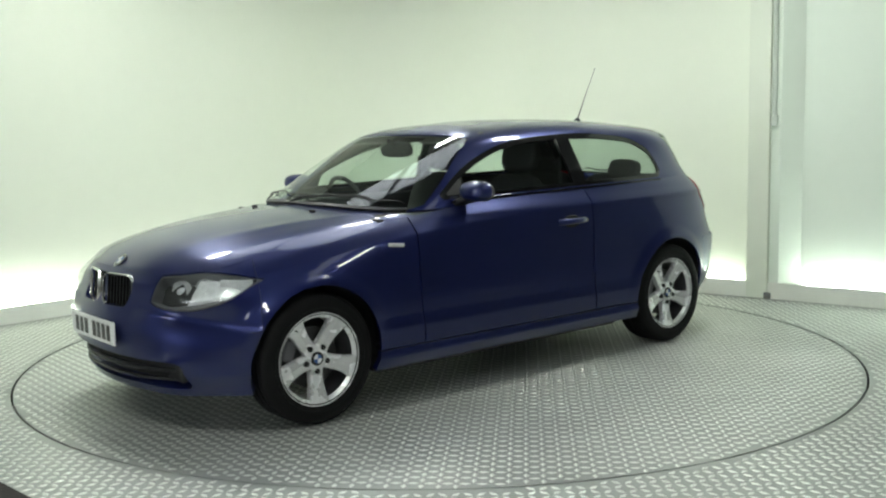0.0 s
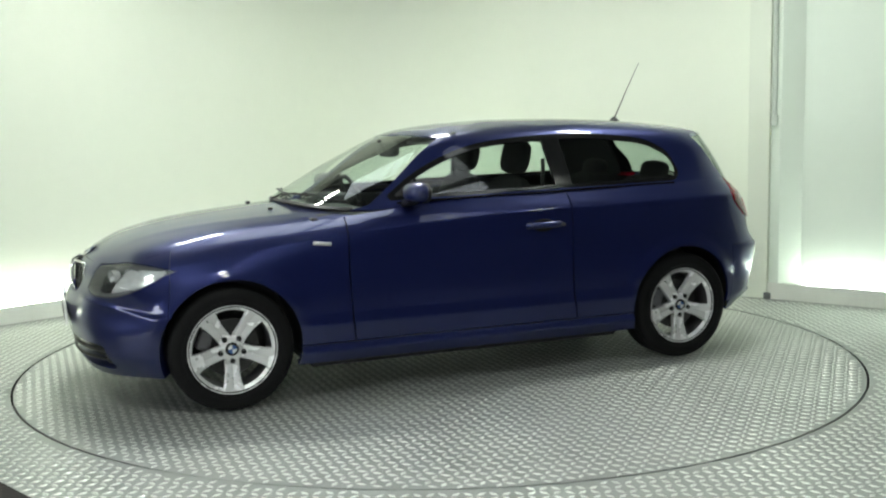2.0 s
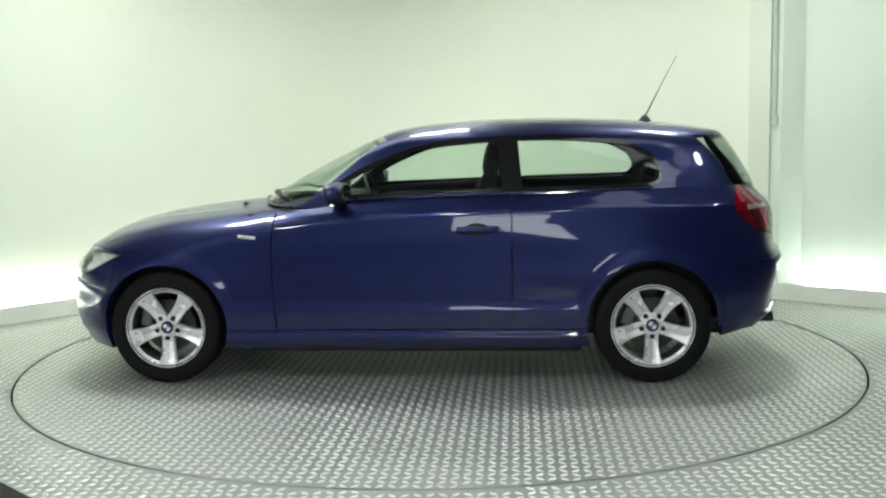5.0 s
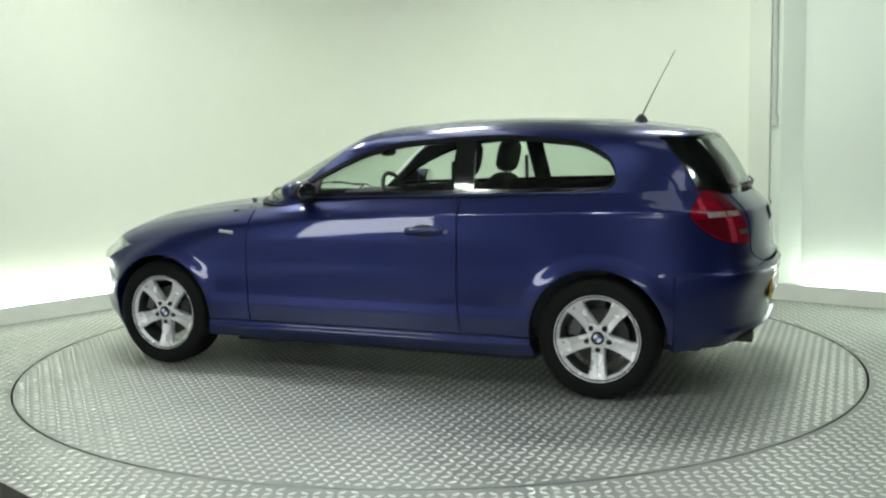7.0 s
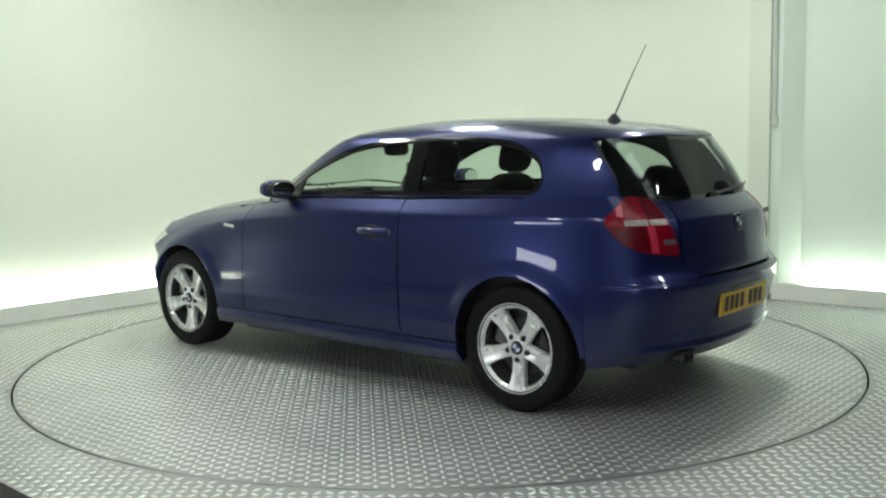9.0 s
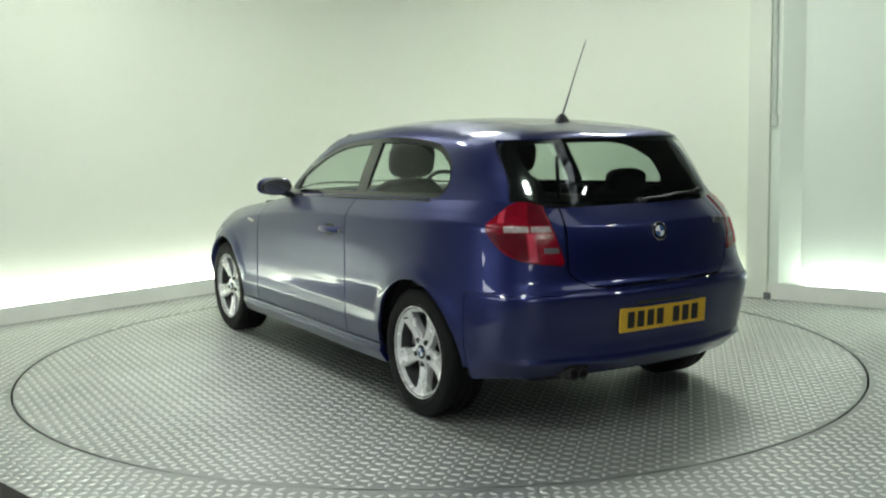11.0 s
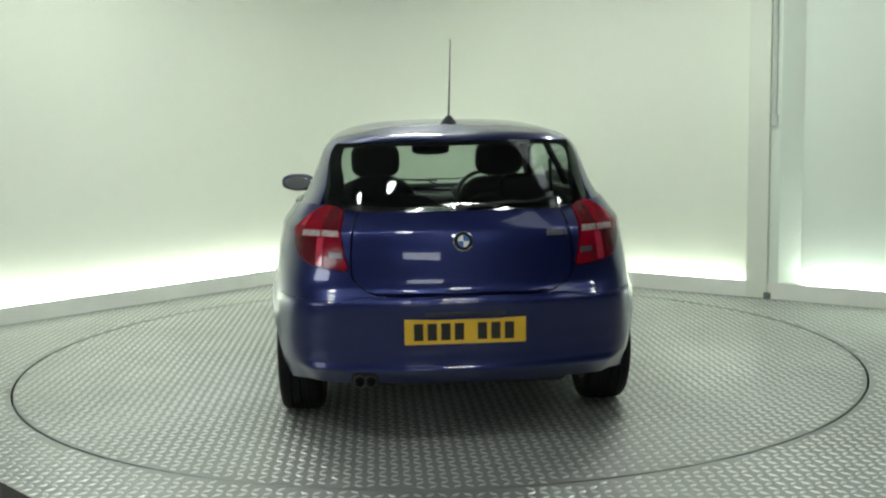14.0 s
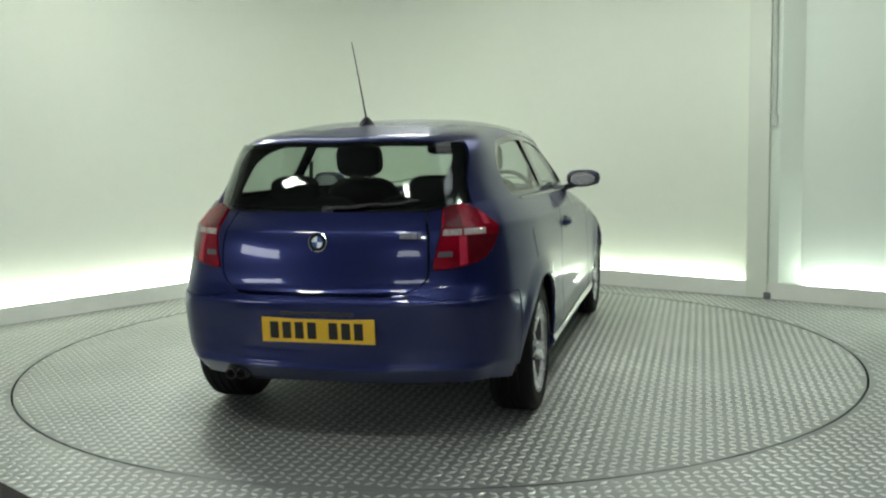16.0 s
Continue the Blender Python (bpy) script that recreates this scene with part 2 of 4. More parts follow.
def panel(name, skin, cuts, mat, parent, label="", side=0, inset=0.0, edge=0.016, smooth=True):
    """A piece of skin with turned-in edges. side: 1 left, -1 right, 0 both halves as one."""
    v, n, f = skin.cut(cuts, inset)
    if not f:
        return None
    v, n = np.array(v), np.array(n)
    flip = np.array([1, -1, 1])
    if side == 0:
        mid = np.abs(v[:, 1]) < 1e-5
        remap = np.where(mid, np.arange(len(v)), len(v) + np.cumsum(~mid) - 1)
        v = np.concatenate([v, v[~mid] * flip])
        n = np.concatenate([n, n[~mid] * flip])
        f = f + [tuple(int(remap[k]) for k in q[::-1]) for q in f]
    elif side == -1:
        v, n, f = v * flip, n * flip, [q[::-1] for q in f]
    if edge:
        count, way = {}, {}
        for q in f:
            for a, b in zip(q, q[1:] + q[:1]):
                key = (min(a, b), max(a, b))
                count[key] = count.get(key, 0) + 1
                way[key] = (a, b)
        rim = [way[k] for k, c in count.items() if c == 1]
        vv, nn, turned_in = list(v), list(n), []
        for a, b in rim:
            quad = [v[b], v[a], v[a] - edge * n[a], v[b] - edge * n[b]]
            facing = np.cross(quad[1] - quad[0], quad[2] - quad[1])
            facing = facing / max(np.linalg.norm(facing), 1e-9)
            turned_in.append(tuple(range(len(vv), len(vv) + 4)))
            vv += quad
            nn += [facing] * 4
        f = f + turned_in
        v, n = vv, nn
    return mesh_object(name, v, f, mat, parent, label, normals=n)


# ---------------------------------------------------------------- the car's shape
def loop(text):
    return [tuple(float(c) for c in row.split(",")) for row in text.split()]


SIDE = [
    loop("1.99,0,0.18 1.948,0.34,0.18 1.873,0.535,0.18 1.76,0.675,0.185 1.62,0.81,0.19 1.33,0.83,0.18 1,0.82,0.175 0.6,0.81,0.17 0.1,0.81,0.17 -0.5,0.815,0.17 -1,0.82,0.18 -1.33,0.83,0.2 -1.65,0.79,0.24 -1.865,0.643,0.27 -1.945,0.46,0.275 -1.995,0.3,0.28 -2.015,0,0.28"),
    loop("2.042,0,0.29 2.008,0.34,0.29 1.933,0.565,0.29 1.81,0.71,0.29 1.63,0.835,0.29 1.33,0.86,0.28 1,0.85,0.27 0.6,0.845,0.26 0.1,0.845,0.26 -0.5,0.848,0.26 -1,0.853,0.27 -1.33,0.86,0.3 -1.65,0.82,0.33 -1.935,0.683,0.36 -2.029,0.48,0.36 -2.079,0.3,0.36 -2.094,0,0.36"),
    loop("2.06,0,0.42 2.028,0.34,0.42 1.943,0.575,0.42 1.82,0.72,0.42 1.64,0.84,0.43 1.33,0.87,0.44 1,0.858,0.42 0.6,0.852,0.41 0.1,0.852,0.41 -0.5,0.855,0.41 -1,0.862,0.43 -1.33,0.872,0.46 -1.65,0.835,0.48 -1.955,0.698,0.5 -2.05,0.49,0.5 -2.095,0.3,0.5 -2.11,0,0.5"),
    loop("2.06,0,0.53 2.018,0.34,0.53 1.935,0.555,0.53 1.81,0.705,0.53 1.64,0.83,0.55 1.33,0.868,0.6 1,0.862,0.58 0.6,0.858,0.57 0.1,0.86,0.57 -0.5,0.863,0.58 -1,0.87,0.6 -1.33,0.873,0.62 -1.65,0.83,0.64 -1.965,0.688,0.66 -2.065,0.49,0.665 -2.11,0.3,0.67 -2.125,0,0.67"),
    loop("2.04,0,0.57 2,0.344,0.57 1.929,0.569,0.57 1.814,0.717,0.57 1.636,0.822,0.586 1.33,0.859,0.64 1,0.856,0.628 0.6,0.854,0.626 0.1,0.857,0.63 -0.5,0.86,0.64 -1,0.865,0.658 -1.33,0.866,0.676 -1.65,0.82,0.692 -1.94,0.687,0.7 -2.042,0.481,0.7 -2.087,0.295,0.7 -2.107,-0.005,0.7"),
    loop("2.005,0,0.63 1.972,0.35,0.63 1.92,0.59,0.63 1.82,0.735,0.63 1.63,0.81,0.64 1.33,0.845,0.7 1,0.848,0.7 0.6,0.848,0.71 0.1,0.852,0.72 -0.5,0.855,0.73 -1,0.858,0.745 -1.33,0.855,0.76 -1.65,0.805,0.77 -1.92,0.675,0.79 -2.03,0.48,0.8 -2.075,0.3,0.8 -2.095,0,0.8"),
    loop("1.985,0,0.69 1.952,0.35,0.69 1.87,0.57,0.7 1.78,0.7,0.71 1.62,0.765,0.73 1.33,0.8,0.77 1,0.815,0.82 0.6,0.825,0.865 0.1,0.835,0.9 -0.5,0.84,0.92 -1,0.83,0.935 -1.33,0.815,0.945 -1.65,0.765,0.95 -1.87,0.655,0.945 -2,0.47,0.94 -2.045,0.3,0.94 -2.065,0,0.94"),
    loop("1.95,0,0.735 1.915,0.35,0.735 1.82,0.55,0.745 1.74,0.655,0.765 1.6,0.7,0.8 1.33,0.715,0.855 1,0.725,0.9 0.6,0.745,0.945 0.1,0.765,0.995 -0.5,0.775,1.01 -1,0.765,1.03 -1.33,0.75,1.04 -1.65,0.69,1.05 -1.8,0.595,1.045 -1.91,0.44,1.03 -1.96,0.3,1.02 -1.985,0,1.02"),
]
CABIN = [
    loop("0.9,0,0.985 0.86,0.35,0.98 0.74,0.6,0.965 0.55,0.71,0.96 0.15,0.745,0.985 -0.3,0.755,1 -0.75,0.755,1.015 -1.2,0.74,1.03 -1.55,0.708,1.04 -1.79,0.62,1.04 -1.92,0.46,1.025 -1.965,0.25,1.015 -1.975,0,1.01"),
    loop("0.66,0,1.12 0.63,0.34,1.115 0.52,0.565,1.105 0.375,0.665,1.1 0.05,0.7,1.11 -0.33,0.712,1.12 -0.77,0.712,1.125 -1.2,0.695,1.13 -1.52,0.658,1.135 -1.73,0.585,1.14 -1.87,0.445,1.135 -1.91,0.24,1.13 -1.92,0,1.13"),
    loop("0.42,0,1.245 0.39,0.32,1.24 0.34,0.53,1.236 0.22,0.602,1.23 -0.04,0.635,1.238 -0.38,0.648,1.245 -0.79,0.648,1.25 -1.18,0.63,1.25 -1.46,0.623,1.245 -1.65,0.575,1.24 -1.8,0.465,1.24 -1.845,0.23,1.24 -1.855,0,1.24"),
    loop("0.17,0,1.355 0.145,0.3,1.35 0.115,0.46,1.342 0.07,0.535,1.333 -0.13,0.562,1.343 -0.45,0.572,1.355 -0.82,0.57,1.36 -1.17,0.555,1.35 -1.4,0.553,1.341 -1.57,0.525,1.329 -1.72,0.435,1.329 -1.775,0.24,1.334 -1.79,0,1.331"),
    loop("0.06,0,1.382 0.04,0.25,1.38 0,0.36,1.38 -0.06,0.405,1.378 -0.24,0.42,1.389 -0.48,0.43,1.402 -0.83,0.43,1.406 -1.15,0.415,1.396 -1.35,0.408,1.384 -1.53,0.41,1.369 -1.65,0.355,1.359 -1.69,0.19,1.361 -1.7,0,1.356"),
    loop("-0.08,0,1.405 -0.1,0.12,1.405 -0.15,0.18,1.406 -0.21,0.2,1.408 -0.32,0.21,1.419 -0.53,0.215,1.426 -0.83,0.215,1.427 -1.12,0.21,1.417 -1.28,0.2,1.408 -1.4,0.18,1.397 -1.5,0.14,1.388 -1.53,0.08,1.386 -1.54,0,1.386"),
    loop("-0.25,0,1.418 -0.26,0,1.418 -0.28,0,1.418 -0.31,0,1.42 -0.4,0,1.428 -0.57,0,1.432 -0.83,0,1.432 -1.08,0,1.424 -1.2,0,1.419 -1.28,0,1.413 -1.34,0,1.408 -1.37,0,1.406 -1.38,0,1.404"),
]
side = Skin(SIDE, 300, 96, crease=(1, 6, 0.55))
# hollow in the doors over a flared sill, and the ledge along the rear bumper's foot
sx, sz = side.p[..., 0], side.p[..., 2]
flank = np.clip((1.12 - np.abs(sx + 0.02)) / 0.22, 0, 1) * (side.s > 5) * (side.s < 12)
flank = flank * flank * (3 - 2 * flank)
press = flank * np.interp(sz, (0.17, 0.225, 0.262, 0.285, 0.385, 0.40, 0.455, 0.50, 0.56, 0.64, 0.78), (0.0, 0.012, 0.020, 0.006, 0.0105, 0.0100, -0.0010, -0.0045, -0.0070, -0.0065, 0.0))
# flared wheel arches
for wx in (1.33, -1.33):
    far = np.clip((np.hypot(sx - wx, sz - 0.318) - 0.355) / 0.085, 0, 1)
    press += 0.011 * (1 - far * far * (3 - 2 * far)) * np.clip((sz - 0.34) / 0.16, 0, 1) * (side.s > 3.6) * (side.s < 12.9)
# crisp line along the shoulder, and the ledge on top of the rear bumper
swage = 0.925 + 0.012 * np.clip((-0.2 - sx) / 1.2, 0, 1)
press += np.clip((0.95 - sx) / 0.5, 0, 1) * np.clip((13.2 - side.s) / 0.6, 0, 1) * np.interp(sz - swage, (-0.05, -0.018, 0.0, 0.012, 0.05), (0.0, 0.0010, 0.0050, 0.0045, 0.0))
press += 0.010 * np.clip((side.s - 12.2) / 0.6, 0, 1) * np.interp(sz, (0.50, 0.60, 0.640, 0.655), (0.0, 0.6, 1.0, 0.0))
foot = np.clip((0.366 - sz) / 0.020, 0, 1) * np.clip((side.s - 12.7) / 0.5, 0, 1)
press += 0.027 * foot * foot * (3 - 2 * foot)
press -= 0.006 * np.exp(-((sz - 0.42) / 0.04) ** 2) * np.clip((side.s - 12.7) / 0.5, 0, 1)
drop = 0.505 + 0.07 * np.clip((sx - 1.70) / 0.27, 0, 1) - sz
nose = np.clip((4.3 - side.s) / 0.5, 0, 1) * np.clip((side.s - 0.9) / 0.5, 0, 1)
step = np.clip(drop / 0.024 + 0.5, 0, 1)
press += nose * 0.013 * step * step * (3 - 2 * step) * np.clip(1.15 - drop / 0.13, 0, 1)
side.p = side.p + press[..., None] * side.n * np.array([1, 1, 0.3])
side.p[0, :, 1] = side.p[-1, :, 1] = 0
sn = np.cross(np.gradient(side.p, axis=0), np.gradient(side.p, axis=1)) * (-1 if side.flip else 1)
sn /= np.maximum(np.linalg.norm(sn, axis=2, keepdims=True), 1e-12)
sn[0, :, 1] = sn[-1, :, 1] = 0
side.n = sn
cabin = Skin(CABIN, 220, 72)

# the panes: each one even, gently bowed shape through its part of the cabin
pane_skin = Skin(CABIN, 220, 72)
px, py, pz = (cabin.p[..., k].copy() for k in range(3))


def even_pane(near, inside, axis, terms, slopes):
    """Smooths one coordinate of the cabin's skin to a low-order shape."""
    a = terms(px, py, pz)
    coef = np.linalg.lstsq(a[near], cabin.p[..., axis][near], rcond=None)[0]
    pane_skin.p[..., axis] = np.where(inside, a @ coef, pane_skin.p[..., axis])
    n = slopes(coef, px, py, pz)
    n /= np.linalg.norm(n, axis=2, keepdims=True)
    pane_skin.n = np.where(inside[..., None], n, pane_skin.n)


one = np.ones_like(px)
even_pane((px > -1.42) & (px < 0.40) & (pz > 1.02) & (pz < 1.33) & (cabin.s > 3.1) & (cabin.s < 8.5), (cabin.s > 2.98) & (cabin.s < 8.9) & (cabin.v < 3.3), 1,
          lambda x, y, z: np.stack([one, x, x * x, z, z * z, x * z], axis=-1),
          lambda c, x, y, z: np.stack([-(c[1] + 2 * c[2] * x + c[5] * z), one, -(c[3] + 2 * c[4] * z + c[5] * x)], axis=-1))
for low, high, lo_v, hi_v, way in ((0.0, 2.79, 0.05, 2.95, 1.0), (8.98, 12.0, 0.05, 2.9, -1.0)):
    here = (cabin.s >= low) & (cabin.s <= high) & (cabin.v >= lo_v) & (cabin.v <= hi_v)
    even_pane(here, (cabin.s >= low - 0.2) & (cabin.s <= high + 0.2) & (cabin.v < 3.1) & ((cabin.s < 2.98) | (cabin.s > 8.9)), 0,
              lambda x, y, z: np.stack([one, y * y, y ** 4, z, z * z, y * y * z], axis=-1),
              lambda c, x, y, z: way * np.stack([one, -(2 * c[1] * y + 4 * c[2] * y ** 3 + 2 * c[5] * y * z), -(c[3] + 2 * c[4] * z + c[5] * y * y)], axis=-1))

# bonnet: from its edge along the wings to the middle
bonnet_mid = curve((2.1, 0.64), (1.95, 0.735), (1.86, 0.795), (1.69, 0.866), (1.52, 0.905), (1.17, 0.952), (0.88, 0.978), (0.6, 0.98))
edge_s = np.array(SIDE[-1])[:9]
rows = []
for w in (0.0, 0.15, 0.35, 0.6, 0.8, 1.0):
    line = []
    for k, (x, y, z) in enumerate(edge_s):
        xc = (1.95, 1.905, 1.81, 1.73, 1.60, 1.38, 1.14, 0.88, 0.60)[k]
        zc = float(bonnet_mid(np.array([xc]))[0])
        rise = 1 - (1 - w) ** 2.1
        line.append((x + (xc - x) * w, y * (1 - w), z + (zc - z) * rise))
    rows.append(line)
bonnet_skin = Skin(rows, 120, 40, mirrored=False)
ridge = 0.0035 * np.exp(-((bonnet_skin.p[..., 1] - 0.30 - 0.20 * (1.9 - bonnet_skin.p[..., 0])) / 0.045) ** 2)
bonnet_skin.p[..., 2] += ridge * np.clip((1.85 - bonnet_skin.p[..., 0]) / 0.3, 0, 1)
bn = np.cross(np.gradient(bonnet_skin.p, axis=0), np.gradient(bonnet_skin.p, axis=1))
bn /= np.maximum(np.linalg.norm(bn, axis=2, keepdims=True), 1e-12)
bonnet_skin.n = np.where(bn[..., 2:] < 0, -bn, bn)
bonnet_skin.p[:, -1, 1] = 0.0
bonnet_skin.n[:, -1, 1] = 0.0

# round the long edge between bonnet and wings: both sides share their normals there
wing_n = np.stack([np.interp(bonnet_skin.s[:, 0], side.s[:, 0], side.n[:, -1, k]) for k in range(3)], axis=1)
shared = wing_n + bonnet_skin.n[:, 0]
shared /= np.linalg.norm(shared, axis=1, keepdims=True)
reach = np.linalg.norm(bonnet_skin.p - bonnet_skin.p[:, :1], axis=2)
w = np.exp(-(reach / 0.10) ** 2)[..., None]
bonnet_skin.n = bonnet_skin.n * (1 - w) + shared[:, None] * w
bonnet_skin.n /= np.linalg.norm(bonnet_skin.n, axis=2, keepdims=True)
on_wing = np.stack([np.interp(side.s[:, 0], bonnet_skin.s[:, 0], shared[:, k]) for k in range(3)], axis=1)
reach = np.linalg.norm(side.p - side.p[:, -1:], axis=2)
w = (np.exp(-(reach / 0.06) ** 2) * np.clip((7.6 - side.s) / 0.8, 0, 1))[..., None]
side.n = side.n * (1 - w) + on_wing[:, None] * w
side.n /= np.linalg.norm(side.n, axis=2, keepdims=True)

GAP = 0.0035
ARCH_R = 0.349


def arch(x, y, z, s, v):
    r = np.minimum(np.hypot(x - 1.33, z - 0.315), np.hypot(x + 1.33, z - 0.32))
    return r - ARCH_R


def less(f, gap=GAP):
    return lambda *a: -f(*a) - gap


def plus(f, gap=GAP):
    return lambda *a: f(*a) - gap


def rounded(u, w, cu, cw, hu, hw, r):
    """Positive inside a rounded rectangle."""
    a, b = np.abs(u - cu) - (hu - r), np.abs(w - cw) - (hw - r)
    return r - np.hypot(np.maximum(a, 0), np.maximum(b, 0)) - np.minimum(np.maximum(a, b), 0)


def headlamp(x, y, z, s, v):
    return np.minimum(np.minimum(np.interp(s, LS, LT) - z, z - np.interp(s, LS, LB)), (s - 1.32) * 0.3)


LS = np.linspace(1.0, 4.4, 60)
LT = natural((1.0, 1.5, 2.4, 3.2, 4.0, 4.4), (0.722, 0.730, 0.748, 0.746, 0.722, 0.70), LS)
LB = natural((1.0, 1.35, 1.9, 2.6, 3.3, 3.9, 4.4), (0.66, 0.615, 0.590, 0.592, 0.63, 0.69, 0.74), LS)
TS = np.linspace(12.0, 14.6, 140)
TT = np.interp(TS, (12.0, 12.48, 12.58, 12.72, 12.88, 13.05, 13.3, 14.6), (0.93, 0.945, 0.968, 1.000, 1.028, 1.044, 1.05, 1.05))
TB = np.interp(TS, (12.0, 12.48, 12.56, 12.70, 12.86, 13.02, 13.3, 13.9, 14.6), (0.94, 0.932, 0.900, 0.855, 0.822, 0.802, 0.788, 0.774, 0.774))


def tail_lamp(x, y, z, s, v):
    inner = (13.92 - 0.28 * np.clip((z - 0.80) / 0.22, 0, 1) - s) * 0.17
    return np.minimum(np.minimum(np.interp(s, TS, TT) - z, z - np.interp(s, TS, TB)), np.minimum(inner, (s - 12.50) * 0.3))


def kidney(x, y, z, s, v):
    return np.where(s < 3, rounded(y, z, 0.142, 0.642, 0.111, 0.069, 0.03), -1.0)


def intake(x, y, z, s, v):
    return np.where(s < 4, rounded(y, z, 0.0, 0.284, 0.61, 0.066, 0.035), -1.0)


def window(x, y, z, s, v):
    top = np.interp(x, FINE, WIN_TOP)
    low = np.interp(x, FINE, WIN_LOW)
    end = rounded(x, z - low, -0.20, 0.35, 1.205, 0.35, 0.075)
    return np.where((s > 2.9) & (s < 9.2), np.minimum(np.minimum((top - z) * 0.8, z - low), end), -1.0)


WIN_X = np.linspace(-1.415, 0.46, 200)
WIN_TOP = np.interp(FINE, WIN_X, natural((-1.415, -1.38, -1.32, -1.23, -1.09, -0.9, -0.65, -0.34, -0.06, 0.13, 0.32, 0.46),
                    (1.06, 1.172, 1.243, 1.288, 1.316, 1.333, 1.338, 1.323, 1.285, 1.222, 1.128, 1.03), WIN_X), left=0.5, right=0.5)
WIN_LOW = np.interp(FINE, (-1.5, -0.6, 0.2, 0.5), (1.052, 1.032, 1.012, 1.0))


# ---------------------------------------------------------------- the room
def plan_offset(pts, d):
    """The plan line moved d metres to its right."""
    out = []
    for i, p in enumerate(pts):
        a, b = Vector(pts[max(i - 1, 0)]), Vector(pts[min(i + 1, len(pts) - 1)])
        t = (b - a).normalized()
        out.append((p[0] + t.y * d, p[1] - t.x * d))
    return out


def wall_mesh(name, pts, d0, d1, z0, z1, mat, parent=None, smooth=False):
    """A standing band along a plan line, from d0 to d1 metres to its right."""
    a, b = plan_offset(pts, d0), plan_offset(pts, d1)
    n = len(pts)
    v = [(*p, z0) for p in a] + [(*p, z1) for p in a] + [(*p, z1) for p in b] + [(*p, z0) for p in b]
    f = []
    for i in range(n - 1):
        for k in range(4):
            f.append((k * n + i, k * n + i + 1, ((k + 1) % 4) * n + i + 1, ((k + 1) % 4) * n + i))
    f += [(0, n, 2 * n, 3 * n), (n - 1, 4 * n - 1, 3 * n - 1, 2 * n - 1)]
    bm = bmesh.new()
    vs = [bm.verts.new(q) for q in v]
    for q in f:
        bm.faces.new([vs[k] for k in q])
    return part(name, bm, mat, parent, smooth=smooth)


CORNER, LEFT_END, RIGHT_END, POST = Vector((-0.47, 4.04)), Vector((-4.6, -0.31)), Vector((4.4, 0.217)), Vector((2.60, 1.63))
UPSTAND = 0.135
to_left, to_right = (LEFT_END - CORNER).normalized(), (RIGHT_END - CORNER).normalized()
back_l, back_r = Vector((to_left.y, -to_left.x)) * UPSTAND, Vector((-to_right.y, to_right.x)) * UPSTAND
LEFT_END, RIGHT_END, POST = LEFT_END + back_l, RIGHT_END + back_r, POST + back_r
LEFT_JOINT = LEFT_END - to_left * 2.616
spread = to_left.x * to_right.y - to_left.y * to_right.x
shift = back_r - back_l
CORNER = CORNER + back_l + to_left * ((shift.x * to_right.y - shift.y * to_right.x) / spread)
CURVE = 1.1
bend = []
for k in range(13):
    u = k / 12
    bend.append(tuple(CORNER + to_left * CURVE * (1 - u) ** 2 + to_right * CURVE * u ** 2))
BACK_LINE = [tuple(LEFT_END)] + bend + [tuple(POST)]
SIDE_LINE = [tuple(POST + to_right * 0.004), tuple(RIGHT_END)]
WALL_H, CEIL_H = 3.3, 3.3
tagged(wall_mesh("wall_back", BACK_LINE, -0.12, 0, 0, WALL_H, M["wall"], smooth=True), "white painted wall curving round the back corner", "wall", kind="structure")
tagged(wall_mesh("wall_side", SIDE_LINE, -0.12, 0, 0, WALL_H, M["wall_cool"]), "pale green-white painted wall panel", "wall", kind="structure")
PLINTH_H = 0.128
tagged(wall_mesh("baseboard_back", BACK_LINE, 0.10, 0.135, 0, PLINTH_H, M["plinth"], smooth=True), "white upstand hiding the floor tube lights", "baseboard", kind="structure")
tagged(wall_mesh("baseboard_side", SIDE_LINE, 0.10, 0.135, 0, PLINTH_H, M["plinth"]), "white upstand hiding the floor tube lights", "baseboard", kind="structure")
tagged(wall_mesh("trim_back", BACK_LINE, 0.0, 0.10, 0.0, 0.07, M["plinth"], smooth=True), "white shelf behind the upstand", "trim", kind="structure")
tagged(wall_mesh("trim_side", SIDE_LINE, 0.0, 0.10, 0.0, 0.07, M["plinth"]), "white shelf behind the upstand", "trim", kind="structure")


